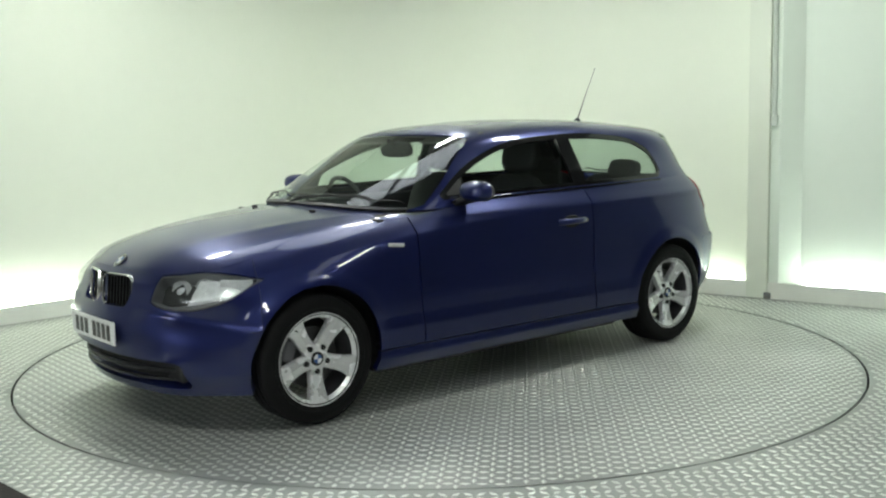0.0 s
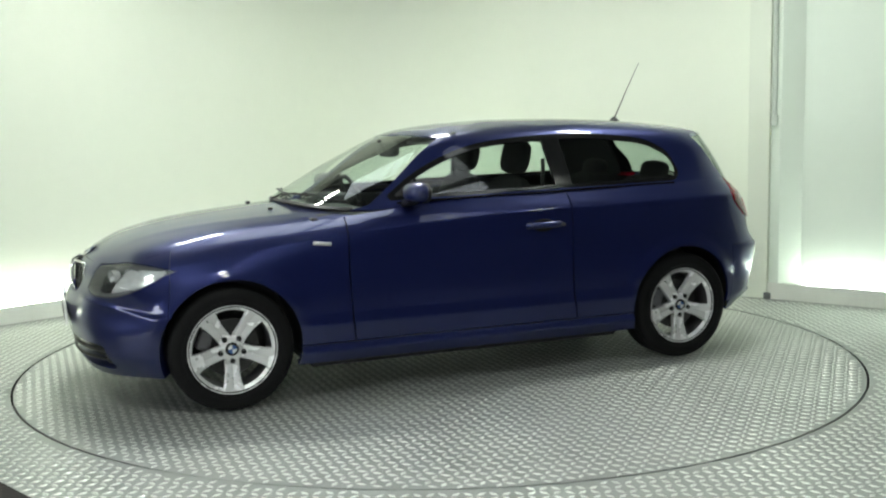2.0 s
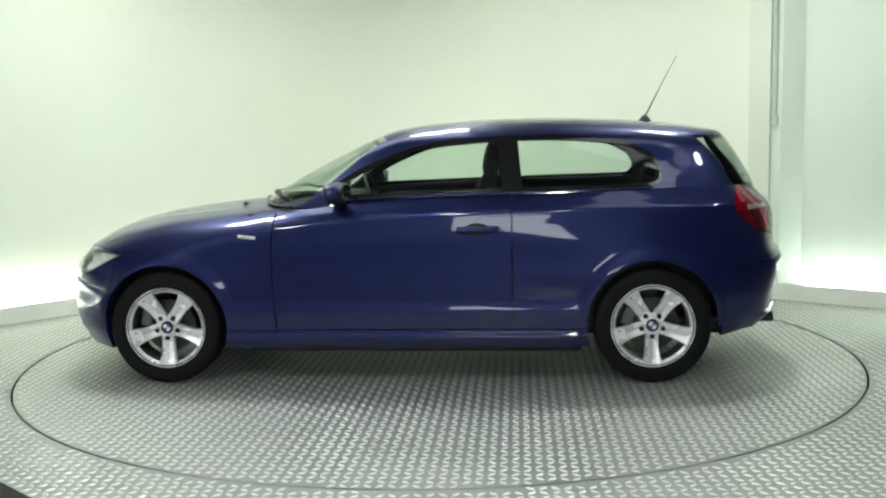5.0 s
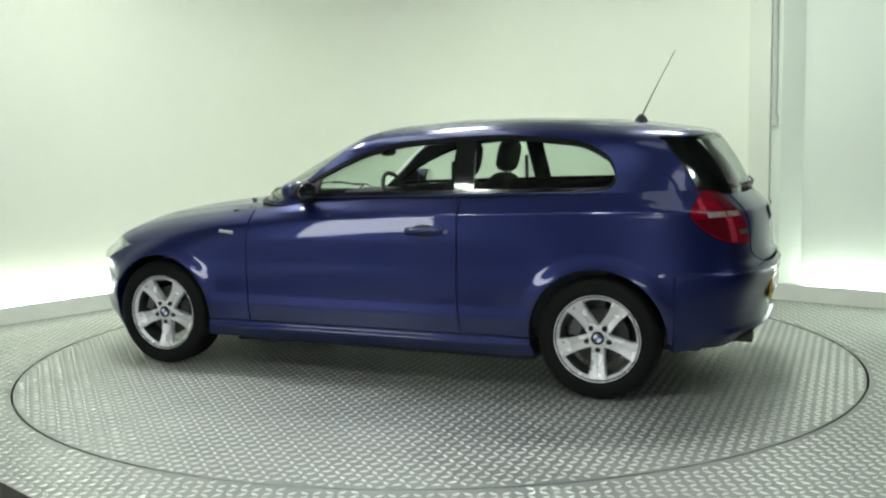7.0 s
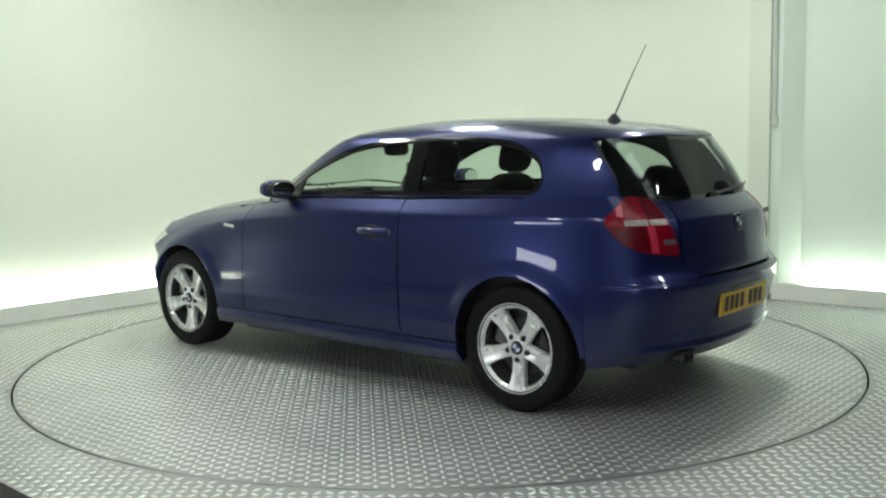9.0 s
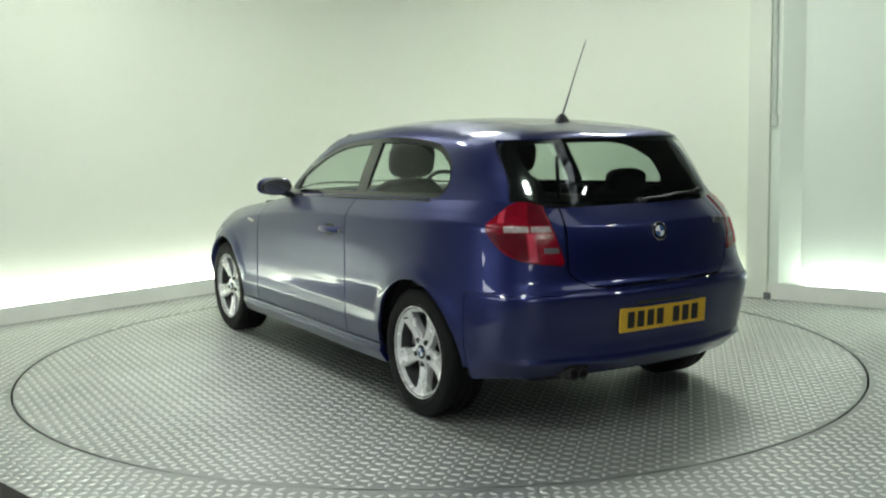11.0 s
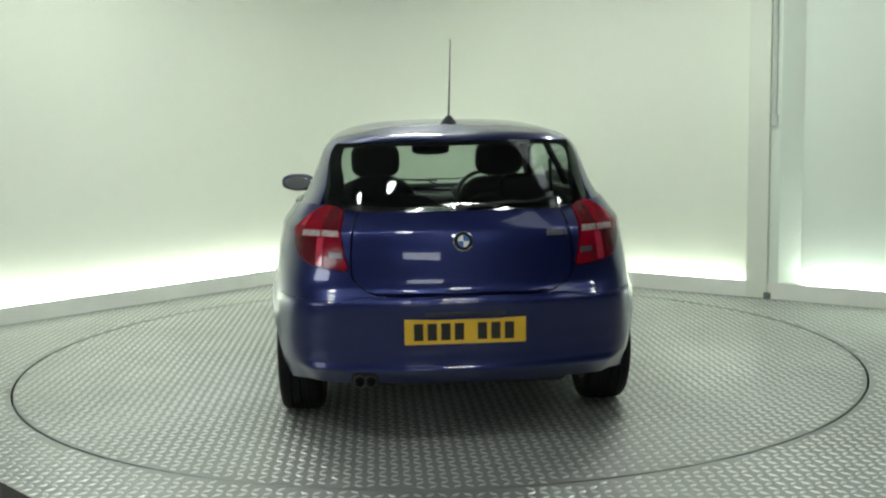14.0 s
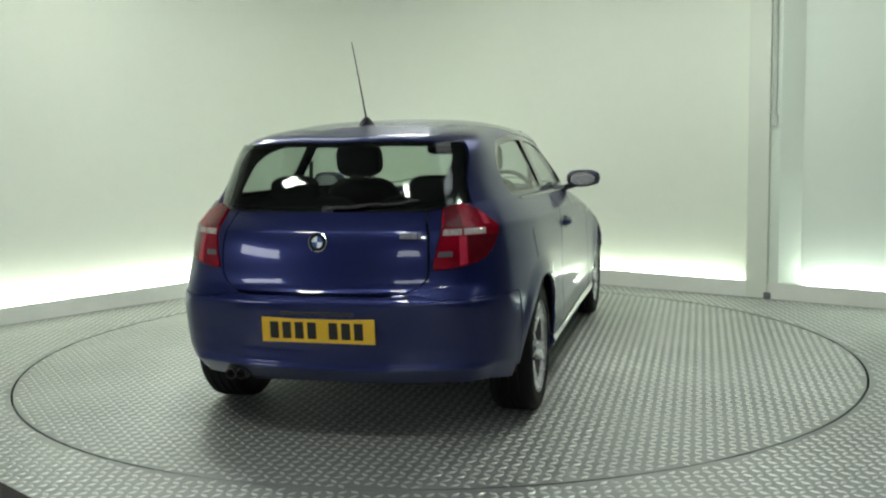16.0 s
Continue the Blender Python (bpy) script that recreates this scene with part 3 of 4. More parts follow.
def pilaster():
    root = tagged(new("pilaster"), "white boxed post with a grey conduit at the wall joint", "post", kind="structure")
    ang = math.degrees(math.atan2(to_right.y, to_right.x))
    root.matrix_world = pose(POST.x, POST.y, 0, 0, 0, ang)
    part("casing", box(-0.17, 0.0, -0.14, 0.0, 0, WALL_H, 0.006), M["post_paint"], root)
    part("groove_cover", box(-0.002, 0.072, -0.105, 0.0, 0.0, WALL_H, 0.004), M["wall_cool"], root)
    wedge = bmesh.new()
    low, high = ([wedge.verts.new((x, y, z)) for x, y in ((0.070, 0.0), (0.070, -0.130), (0.085, -0.130), (0.22, -0.004))] for z in (0, WALL_H))
    for k in range(4):
        wedge.faces.new((low[k], low[(k + 1) % 4], high[(k + 1) % 4], high[k]))
    wedge.faces.new(low)
    wedge.faces.new(high)
    part("flank", wedge, M["wall_cool"], root)
    part("conduit", lathe([(0.018, 1.42), (0.018, WALL_H)], 16, "z"), M["conduit"], root).location = (0.032, -0.124, 0)
    part("bracket", box(0.008, 0.056, -0.144, -0.10, 1.36, 1.44, 0.006), M["conduit"], root, "small grey conduit bracket")
    part("foot", box(-0.02, 0.03, -0.158, -0.11, 0.0, 0.05, 0.004), M["beam"], root, "small dark foot bracket")
    return root


pilaster()


def tube_light(a, b, mat, lift=0.105):
    """A bare tube lying behind the upstand between two places of the wall line."""
    root = tagged(new("tube_light"), "glowing white fluorescent tube behind the low upstand", "tube light", group="floor tube lights")
    d = (b - a).normalized()
    off = Vector((d.y, -d.x)) * 0.055
    n = 6
    pts = [(*(a + (b - a) * k / n + off), lift) for k in range(n + 1)]
    part("tube", tube(pts, 0.019, 10), mat, root, smooth=True)
    for e, w in ((a, d), (b, -d)):
        part("end_cap", tube([(*(e - w * 0.02 + off), lift), (*(e + off), lift)], 0.021, 10), M["plinth"], root)
    part("batten", tube([(*(a + off), 0.076), (*(b + off), 0.076)], 0.012, 6), M["plinth"], root)


tube_light(LEFT_END + (CORNER - LEFT_END).normalized() * 0.2, LEFT_JOINT + to_left * 0.03, M["tube"])
tube_light(LEFT_JOINT - to_left * 0.03, CORNER + to_left * 1.25, M["tube"])
tube_light(CORNER + to_right * 1.25, POST - to_right * 1.33, M["tube_dim"])
tube_light(POST - to_right * 1.26, POST - to_right * 0.24, M["tube_dim"])
tube_light(POST + to_right * 0.26, RIGHT_END - to_right * 0.2, M["tube_cool"])
for k in range(3):
    a, b = Vector(bend[k * 4]), Vector(bend[k * 4 + 4])
    tube_light(a + (b - a).normalized() * 0.06, b - (b - a).normalized() * 0.06, M["tube"] if k == 0 else M["tube_dim"])

# the rest of the hall, unseen behind the camera; left and back walls are pale to bounce light on the car
HALL = [tuple(RIGHT_END), (5.2, -0.5), (5.2, -9.0), (-5.2, -9.0), (-5.2, -1.0), tuple(LEFT_END)]
for k, (a, b) in enumerate(zip(HALL, HALL[1:])):
    tagged(wall_mesh("wall_hall_%d" % (k + 1), [a, b], -0.12, 0, 0, WALL_H, M["back_bounce" if k > 1 else "back"]), "unseen grey painted hall wall, pale where it bounces light", "wall", kind="structure")
bm = box(-6.5, 6.5, -9.5, 5.5, CEIL_H, CEIL_H + 0.1)
tagged(part("ceiling", bm, M["ceiling"], None), "grey painted ceiling of the hall", "ceiling", kind="structure")


def ceiling_light(x, y, turn=0.0, sx=0.6, sy=0.30):
    root = tagged(new("ceiling_light"), "rectangular white ceiling light with a glowing diffuser, out of view", "ceiling light", group="ceiling lights")
    root.matrix_world = pose(x, y, CEIL_H, 0, 0, turn)
    part("housing", box(-sx / 2 - 0.03, sx / 2 + 0.03, -sy / 2 - 0.03, sy / 2 + 0.03, -0.07, -0.002, 0.008), M["plinth"], root)
    part("diffuser", box(-sx / 2, sx / 2, -sy / 2, sy / 2, -0.082, -0.074, 0.002), M["diffuser"], root)
    return root


# the one at (-0.1, 1.75) is an added fill lamp for the back corner's wall
for x, y, a in ((-2.0, 0.5, 46), (1.8, 0.3, -38), (-0.3, 1.08, 0), (-0.1, 1.75, 0), (0.6, -5.2, 90), (-2.15, -3.0, 90), (3.3, -2.6, 90), (-0.45, -3.4, 90)):
    ceiling_light(x, y, a, *((0.32, 0.24) if x == 3.3 else (0.30, 0.18) if y == 1.08 else (0.44, 0.24) if y == 1.75 else (0.40, 0.29) if y < -2 else (0.6, 0.30)))


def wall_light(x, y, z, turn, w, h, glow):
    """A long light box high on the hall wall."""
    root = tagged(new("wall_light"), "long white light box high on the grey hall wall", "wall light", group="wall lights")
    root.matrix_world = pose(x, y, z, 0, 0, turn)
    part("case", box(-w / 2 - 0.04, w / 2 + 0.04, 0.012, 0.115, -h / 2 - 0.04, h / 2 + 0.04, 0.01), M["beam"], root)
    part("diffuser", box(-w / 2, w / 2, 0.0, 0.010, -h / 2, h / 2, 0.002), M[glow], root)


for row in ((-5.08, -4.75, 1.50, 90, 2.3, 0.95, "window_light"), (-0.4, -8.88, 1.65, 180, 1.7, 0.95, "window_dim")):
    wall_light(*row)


def roof_light(x, y, turn, ribs, wide, clear, beams):
    """A strip of ribbed translucent roof sheet between dark beams."""
    root = tagged(new("skylight"), "pale ribbed roof light strip crossed by dark beams", "skylight", group="skylights")
    root.matrix_world = pose(x, y, CEIL_H, 0, 0, turn)
    for k in range(ribs):
        at = (k - (ribs - 1) / 2) * 0.148
        part("rib_sheet", box(at - 0.066, at + 0.066, -wide / 2, wide / 2, -0.022, -0.004, 0.006, 1), M["roof_clear" if k in clear else "roof_sheet"], root)
    for at in beams:
        part("beam", box(at - 0.04, at + 0.04, -wide / 2 - 0.2, wide / 2 + 0.2, -0.12, -0.024, 0.006), M["beam"], root, "dark grey roof beam")
    return root


roof_light(2.0, -2.55, -38, 18, 0.62, (7, 8, 9, 10), (-1.40, -0.36, 0.42, 1.38))
roof_light(-0.78, 0.08, 0, 11, 1.20, range(11), (-0.90, 0.05, 0.90))


def disc_mesh(r0, r1, z, steps=160):
    bm = bmesh.new()
    rings = []
    for r in (r0, r1):
        rings.append([bm.verts.new((r * math.cos(2 * math.pi * i / steps), r * math.sin(2 * math.pi * i / steps), z)) for i in range(steps)] if r > 0 else None)
    if rings[0] is None:
        bm.faces.new(rings[1])
    else:
        for i in range(steps):
            bm.faces.new((rings[0][i], rings[1][i], rings[1][(i + 1) % steps], rings[0][(i + 1) % steps]))
    return bm


PITCH = 0.048


def treads(name, keep, x0, x1, y0, y1, turn, mat, parent, z=0.0):
    """Raised lozenges, turned left and right by turns, as on rolled tread plate."""
    c, s = math.cos(turn), math.sin(turn)
    i, j = np.meshgrid(np.arange(int(x0 / PITCH), int(x1 / PITCH) + 1), np.arange(int(y0 / PITCH), int(y1 / PITCH) + 1), indexing="ij")
    i, j = i.ravel(), j.ravel()
    px, py = i * PITCH * c - j * PITCH * s, i * PITCH * s + j * PITCH * c
    ok = keep(px, py)
    px, py, even = px[ok], py[ok], ((i + j) % 2 == 0)[ok]
    ang = np.where(even, math.pi / 4, -math.pi / 4) + turn
    L, W, H = 0.0250, 0.0118, 0.0034
    base = np.array([(-L, 0, 0), (0, -W, 0), (L, 0, 0), (0, W, 0), (-L * 0.45, 0, H), (L * 0.45, 0, H)])
    ca, sa = np.cos(ang)[:, None], np.sin(ang)[:, None]
    x = px[:, None] + base[:, 0] * ca - base[:, 1] * sa
    y = py[:, None] + base[:, 0] * sa + base[:, 1] * ca
    v = np.stack([x, y, np.broadcast_to(base[:, 2] + z, x.shape)], axis=2).reshape(-1, 3)
    quad = np.array([(0, 1, 4, 4), (1, 5, 4, 4), (1, 2, 5, 5), (2, 3, 5, 5), (3, 4, 5, 5), (3, 0, 4, 4)])[:, :3]
    f = (np.arange(len(px))[:, None, None] * 6 + quad[None]).reshape(-1, 3)
    ob = mesh_object(name, v, f.tolist(), mat, parent)
    return tagged(ob, kind="stuff")


floor = tagged(part("floor", disc_mesh(TABLE_R + 0.006, 3.75, 0.0), M["plate"], None), "worn aluminium tread plate floor", "floor", kind="structure")
tagged(part("ground", disc_mesh(3.754, 14.0, -0.004), M["concrete"], None), "dark concrete floor of the hall", "floor", kind="structure")
n_left, n_right = Vector((-to_left.y, to_left.x)), Vector((to_right.y, -to_right.x))


def on_floor(x, y):
    dl = (x - CORNER.x) * n_left.x + (y - CORNER.y) * n_left.y
    dr = (x - CORNER.x) * n_right.x + (y - CORNER.y) * n_right.y
    return (np.hypot(x, y) > TABLE_R + 0.03) & (np.hypot(x, y) < 3.72) & (dl > 0.2) & (dr > 0.2) & (np.hypot(x + 0.47, y - 4.04) > 0.9)


treads("tread", on_floor, -3.9, 3.9, -3.4, 4.0, 0.0, M["tread"], floor)
tagged(part("pit", lathe([(TABLE_R + 0.006, 0.0), (TABLE_R + 0.006, -0.12), (0.01, -0.12)], 160, "z"), M["pit"], None), "dark gap under the turntable rim", "pit", kind="structure")

turntable = tagged(new("turntable"), "round aluminium tread plate turntable set flush in the floor", "turntable")
part("disc", merged(lathe([(0.005, 0.0), (TABLE_R - 0.006, 0.0), (TABLE_R - 0.006, -0.03)], 160, "z")), M["plate"], turntable)
treads("tread", lambda x, y: np.hypot(x, y) < TABLE_R - 0.024, -2.6, 2.6, -2.6, 2.6, 0.0, M["tread"], turntable)

mat_root = tagged(new("floor_mat"), "dark rubber mat lying on the tread plate floor", "mat")
mat_root.matrix_world = pose(-1.68, -2.41, 0.004, 0, 0, -43.6)
part("pad", box(-0.5, 0.5, -0.6, 0, 0, 0.014, 0.005), M["mat"], mat_root)

# ---------------------------------------------------------------- the car
car = tagged(new("car"), "metallic dark blue three-door hatchback on silver alloy wheels", "car")
lower = lambda x, y, z, s, v: 0.300 - z
DOOR_F = lambda x, y, z, s, v: x - 0.70 - 0.02 * np.sin((z - 0.3) * 4)
DOOR_R = lambda x, y, z, s, v: x + 0.585 + 0.03 * np.clip((0.55 - z) / 0.3, 0, 1) ** 2
BUMP_F = lambda x, y, z, s, v: s - 4.05
BUMP_R = lambda x, y, z, s, v: np.minimum((s - 12.18) * 0.3, 0.651 + 0.018 * np.clip((s - 13.9) / 0.4, 0, 1) - z)
GATE = lambda x, y, z, s, v: np.minimum((s - 14.0 - 0.9 * np.clip((0.78 - z) / 0.12, 0, 1) ** 3) * 0.17, z - 0.677)
FUEL = lambda x, y, z, s, v: rounded(x, z, -1.33, 0.825, 0.075, 0.07, 0.03)

panel("grille_backing", side, [lambda x, y, z, s, v: (3.3 - s) * 0.3, lambda x, y, z, s, v: 0.73 - z], M["pit"], car, inset=0.06, edge=0.0)
panel("front_bumper", side, [less(BUMP_F), less(headlamp), less(kidney, 0), less(intake, 0), plus(arch, 0)], M["paint"], car, edge=0.062)
panel("rear_bumper", side, [plus(BUMP_R, 0.0012), plus(arch, 0)], M["paint"], car, edge=0.03)
panel("tailgate", side, [plus(GATE, 0.005), less(tail_lamp)], M["paint"], car, edge=0.03)
for hand in (1, -1):
    panel("front_wing", side, [plus(BUMP_F), plus(DOOR_F), less(headlamp), plus(arch, 0), less(lower)], M["paint"], car, side=hand)
    door = panel("door", side, [less(DOOR_F), plus(DOOR_R), less(lower)], M["paint"], car, side=hand)
    panel("sill", side, [plus(lower), lambda x, y, z, s, v: z - 0.200, lambda x, y, z, s, v: 1.33 - np.abs(x), plus(arch, 0)], M["paint"], car, side=hand, edge=0.03)
    panel("rear_wing", side, [less(DOOR_R), less(BUMP_R, 0.0012), plus(arch, 0), less(GATE), less(tail_lamp), less(lower), (lambda x, y, z, s, v: 14.8 - s)], M["paint"], car, side=hand)
    panel("inner_side", side, [plus(arch, 0.02), lambda x, y, z, s, v: np.minimum(s - 4.2, 13.9 - s)], M["inner"], car, side=hand, inset=0.03, edge=0)
    # cabin sides
    panel("roof_frame", cabin, [less(window, 0), lambda x, y, z, s, v: np.minimum((s - 2.80 + 0.32 * np.clip((0.11 - v) / 0.05, 0, 1)) * 0.2, (9.0 - s) * 0.2), lambda x, y, z, s, v: 3.15 - v], M["paint"], car, side=hand, edge=0.02)
    panel("window_seal", cabin, [window, less(lambda *a: window(*a) - 0.022, 0)], M["gloss_black"], car, side=hand, inset=0.002, edge=0.012)
    pillar = lambda x, y, z, s, v: 0.055 - np.abs(x + 0.585 + 0.10 * (1.1 - z))
    glass_in = lambda *a: window(*a) - 0.0225
    panel("middle_pillar", cabin, [glass_in, pillar], M["gloss_black"], car, side=hand, inset=0.001, edge=0.02)
    panel("side_window", pane_skin, [glass_in, lambda x, y, z, s, v: x + 0.585 + 0.10 * (1.1 - z) - 0.0555, lambda x, y, z, s, v: 0.30 - x], M["glass"], car, side=hand, inset=0.006, edge=0.0)
    panel("quarter_window", pane_skin, [glass_in, lambda x, y, z, s, v: -0.0555 - (x + 0.585 + 0.10 * (1.1 - z))], M["glass"], car, side=hand, inset=0.006, edge=0.0)
    panel("mirror_corner", cabin, [glass_in, lambda x, y, z, s, v: x - 0.302], M["black"], car, side=hand, inset=0.002)
    part("window_sill_trim", tube([(x, hand * (0.772 - 0.03 * abs(x + 0.5) ** 2), float(np.interp(x, FINE, WIN_LOW)) - 0.012) for x in np.linspace(0.42, -1.33, 24)], 0.007, 6), M["gloss_black"], car, smooth=True)
panel("roof", cabin, [lambda x, y, z, s, v: v - 3.153], M["paint"], car, edge=0.0)
panel("windscreen", pane_skin, [lambda x, y, z, s, v: (2.78 - s) * 0.2, lambda x, y, z, s, v: v - 0.08, lambda x, y, z, s, v: 2.92 - v], M["screen"], car, inset=0.003, edge=0.0)
panel("screen_header", cabin, [lambda x, y, z, s, v: (2.80 - s) * 0.2, lambda x, y, z, s, v: v - 2.92, lambda x, y, z, s, v: 3.151 - v], M["paint"], car, edge=0.01)
panel("scuttle", cabin, [lambda x, y, z, s, v: (2.47 - s) * 0.2, lambda x, y, z, s, v: 0.08 - v], M["black"], car, edge=0.02, label="black plastic scuttle panel")
panel("rear_window", pane_skin, [lambda x, y, z, s, v: (s - 9.02) * 0.2, lambda x, y, z, s, v: v - 0.10, lambda x, y, z, s, v: 2.86 - v], M["tint"], car, inset=0.002, edge=0.0)
panel("rear_window_band", pane_skin, [lambda x, y, z, s, v: (s - 9.02) * 0.2, lambda x, y, z, s, v: np.maximum(np.maximum((9.62 - s) * 0.2, (0.22 - v) * 0.12), (v - 2.62) * 0.12), lambda x, y, z, s, v: 2.86 - v], M["gloss_black"], car, inset=0.006, edge=0.0)
panel("roof_spoiler", cabin, [lambda x, y, z, s, v: (s - 9.0) * 0.2, lambda x, y, z, s, v: v - 2.86, lambda x, y, z, s, v: 3.151 - v], M["paint"], car, edge=0.02)
panel("bonnet", bonnet_skin, [lambda x, y, z, s, v: x - 0.66 - 0.24 * np.clip(1 - (np.abs(y) / 0.74) ** 2.2, 0, 1)], M["paint"], car, edge=0.02)
part("scuttle_tray", box(0.55, 0.93, -0.60, 0.60, 0.85, 0.89, 0.01), M["black"], car)

# lamps
for hand in (1, -1):
    lamp = panel("headlight", side, [headlamp], M["lamp_glass"], car, side=hand, edge=0.0, label="clear headlight with silver reflectors")
    panel("housing", side, [lambda *a: headlamp(*a) + 0.02], M["housing"], lamp, side=hand, inset=0.075, edge=0.0)
    panel("inner_reflector", side, [lambda *a: headlamp(*a) - 0.006, lambda x, y, z, s, v: (s - 2.25) * 0.2], M["reflector"], lamp, side=hand, inset=0.045, edge=0.0)
    panel("rim_trim", side, [lambda *a: headlamp(*a), lambda *a: 0.005 - headlamp(*a)], M["housing"], lamp, side=hand, inset=0.004, edge=0.06)
    for (x, y, z, r, a) in ((1.855, 0.505, 0.655, 0.045, 14), (1.775, 0.60, 0.660, 0.052, 28)):
        bowl = lathe([(0.012, -0.05), (r * 0.7, -0.035), (r, 0.0), (r + 0.005, 0.004), (r + 0.006, -0.03)], 28, "x")
        part("reflector", turned(bowl, pose(x, hand * y, z, 0, 0, hand * a)), M["reflector"], lamp, smooth=True)
        part("bulb", turned(lathe([(0.001, 0.012), (0.014, 0.008), (0.02, -0.004), (0.02, -0.04)], 16, "x"), pose(x, hand * y, z, 0, 0, hand * a)), M["badge_white"], lamp, smooth=True)
    part("side_reflector", turned(box(-0.10, 0.05, -0.012, 0.012, -0.03, 0.035, 0.01), pose(1.70, hand * 0.70, 0.682, 0, 0, -hand * 38)), M["reflector"], lamp)
    tail = panel("tail_light", side, [tail_lamp], M["red"], car, side=hand, edge=0.03, inset=-0.004, label="red tail light with a pale band")
    inside = lambda *a: tail_lamp(*a) - 0.007
    span = lambda s0, s1: (lambda x, y, z, s, v: np.minimum(s - s0, s1 - s) * 0.1)
    tall = lambda z0, z1: (lambda x, y, z, s, v: np.minimum(z - z0, z1 - z))
    for s0, s1 in ((12.84, 13.30), (13.345, 13.80)):
        panel("pale_band", side, [inside, tall(0.917, 0.941), span(s0, s1)], M["clear_lens"], tail, side=hand, edge=0.006, inset=-0.007, label="pale clear band")
    panel("side_lens", side, [inside, tall(0.70, 0.912), span(12.5, 13.22)], M["dark_red"], tail, side=hand, edge=0.004, inset=-0.006, label="dark red lens")
    panel("lens_rib", side, [inside, tall(0.70, 0.912), span(13.26, 13.41)], M["pink"], tail, side=hand, edge=0.008, inset=-0.009, label="pale red rib")
    panel("upper_rib", side, [inside, tall(0.955, 1.036), span(12.72, 12.84)], M["pink"], tail, side=hand, edge=0.006, inset=-0.007, label="pale red rib")
    panel("corner_lens", side, [inside, tall(0.947, 1.10), span(13.30, 13.9)], M["dark_red"], tail, side=hand, edge=0.004, inset=-0.006, label="dark red lens")
    panel("reverse_lens", side, [inside, tall(0.829, 0.852), span(13.55, 13.84)], M["housing"], tail, side=hand, edge=0.004, inset=-0.007, label="small grey lens")

# grilles
def frame_ring(w, h, corner, thick, depth):
    """A rounded rectangular frame in the y-z plane, its front edge rolled."""
    bm = bmesh.new()
    outline = []
    for cy, cz, a0 in ((1, 1, 0), (-1, 1, 90), (-1, -1, 180), (1, -1, 270)):
        for k in range(7):
            a = radians(a0 + 15 * k)
            outline.append((cy * (w / 2 - corner), cz * (h / 2 - corner), math.cos(a), math.sin(a)))
    profile = ((0.0, -depth), (0.0, 0.0), (-0.3, 0.006), (-0.7, 0.006), (-1.0, 0.0), (-1.0, -depth))
    rings = [[bm.verts.new((d, oy + (corner + k * thick) * c, oz + (corner + k * thick) * s)) for k, d in profile] for oy, oz, c, s in outline]
    for a, b in zip(rings, rings[1:] + rings[:1]):
        for k in range(len(profile) - 1):
            bm.faces.new((a[k], a[k + 1], b[k + 1], b[k]))
    return bm


for hand in (1, -1):
    m = pose(2.000, hand * 0.140, 0.643, 0, -6, hand * 12)
    kid = part("kidney_grille", turned(frame_ring(0.240, 0.160, 0.046, 0.008, 0.008), m), M["chrome"], car, "chrome-framed grille with black bars", smooth=True)
    part("mesh_backing", turned(box(-0.075, -0.065, -0.108, 0.108, -0.071, 0.071, 0.004), m), M["pit"], kid)
    for k in range(9):
        y = -0.098 + k * 0.0245
        part("bar", turned(box(-0.05, -0.012, y - 0.004, y + 0.004, -0.072, 0.072, 0.002, 1), m), M["gloss_black"], kid)
for z, h in ((0.298, 0.012), (0.255, 0.008)):
    part("intake_bar", tube([(2.024 - 0.20 * (abs(y) / 0.60) ** 2.4, y, z) for y in np.linspace(-0.60, 0.60, 25)], h, 8), M["black"], car, smooth=True)
for hand in (1, -1):
    part("fog_cover", box(1.86, 1.90, hand * 0.50 - 0.075, hand * 0.50 + 0.075, 0.245, 0.325, 0.015), M["black"], car)

# plates: a board with plain bars
def number_plate(x, tilt, z, mat, face):
    root = part("number_plate", turned(box(-0.006, 0.006, -0.26, 0.26, -0.0555, 0.0555, 0.004), pose(x, 0, z, 0, tilt, 0)), mat, car)
    for k, y in enumerate((-0.20, -0.142, -0.084, -0.026, 0.072, 0.13, 0.188)):
        bar = box(0.006, 0.0075, -0.020, 0.020, -0.037, 0.037, 0.0)
        part("plate_bar", turned(turned(bar, Matrix.Translation((0, y * face, 0))), pose(x, 0, z, 0, tilt, 0) @ pose(0, 0, 0, 0, 0, 0 if face < 0 else 180)), M["ink"], root)
    return root


number_plate(2.074, 1, 0.455, M["white_plate"], -1)
number_plate(-2.117, -4, 0.517, M["yellow"], 1)


def quarter(r, lift, start):
    """A thin quarter disc facing along x."""
    bm = bmesh.new()
    rim = [(0.0, 0.0)] + [(r * math.cos(radians(start + 1 + 11 * k)), r * math.sin(radians(start + 1 + 11 * k))) for k in range(9)]
    front = [bm.verts.new((lift + 0.002, *p)) for p in rim]
    rear = [bm.verts.new((lift, *p)) for p in rim]
    bm.faces.new(front)
    for k in range(10):
        bm.faces.new((front[k], rear[k], rear[(k + 1) % 10], front[(k + 1) % 10]))
    return bm


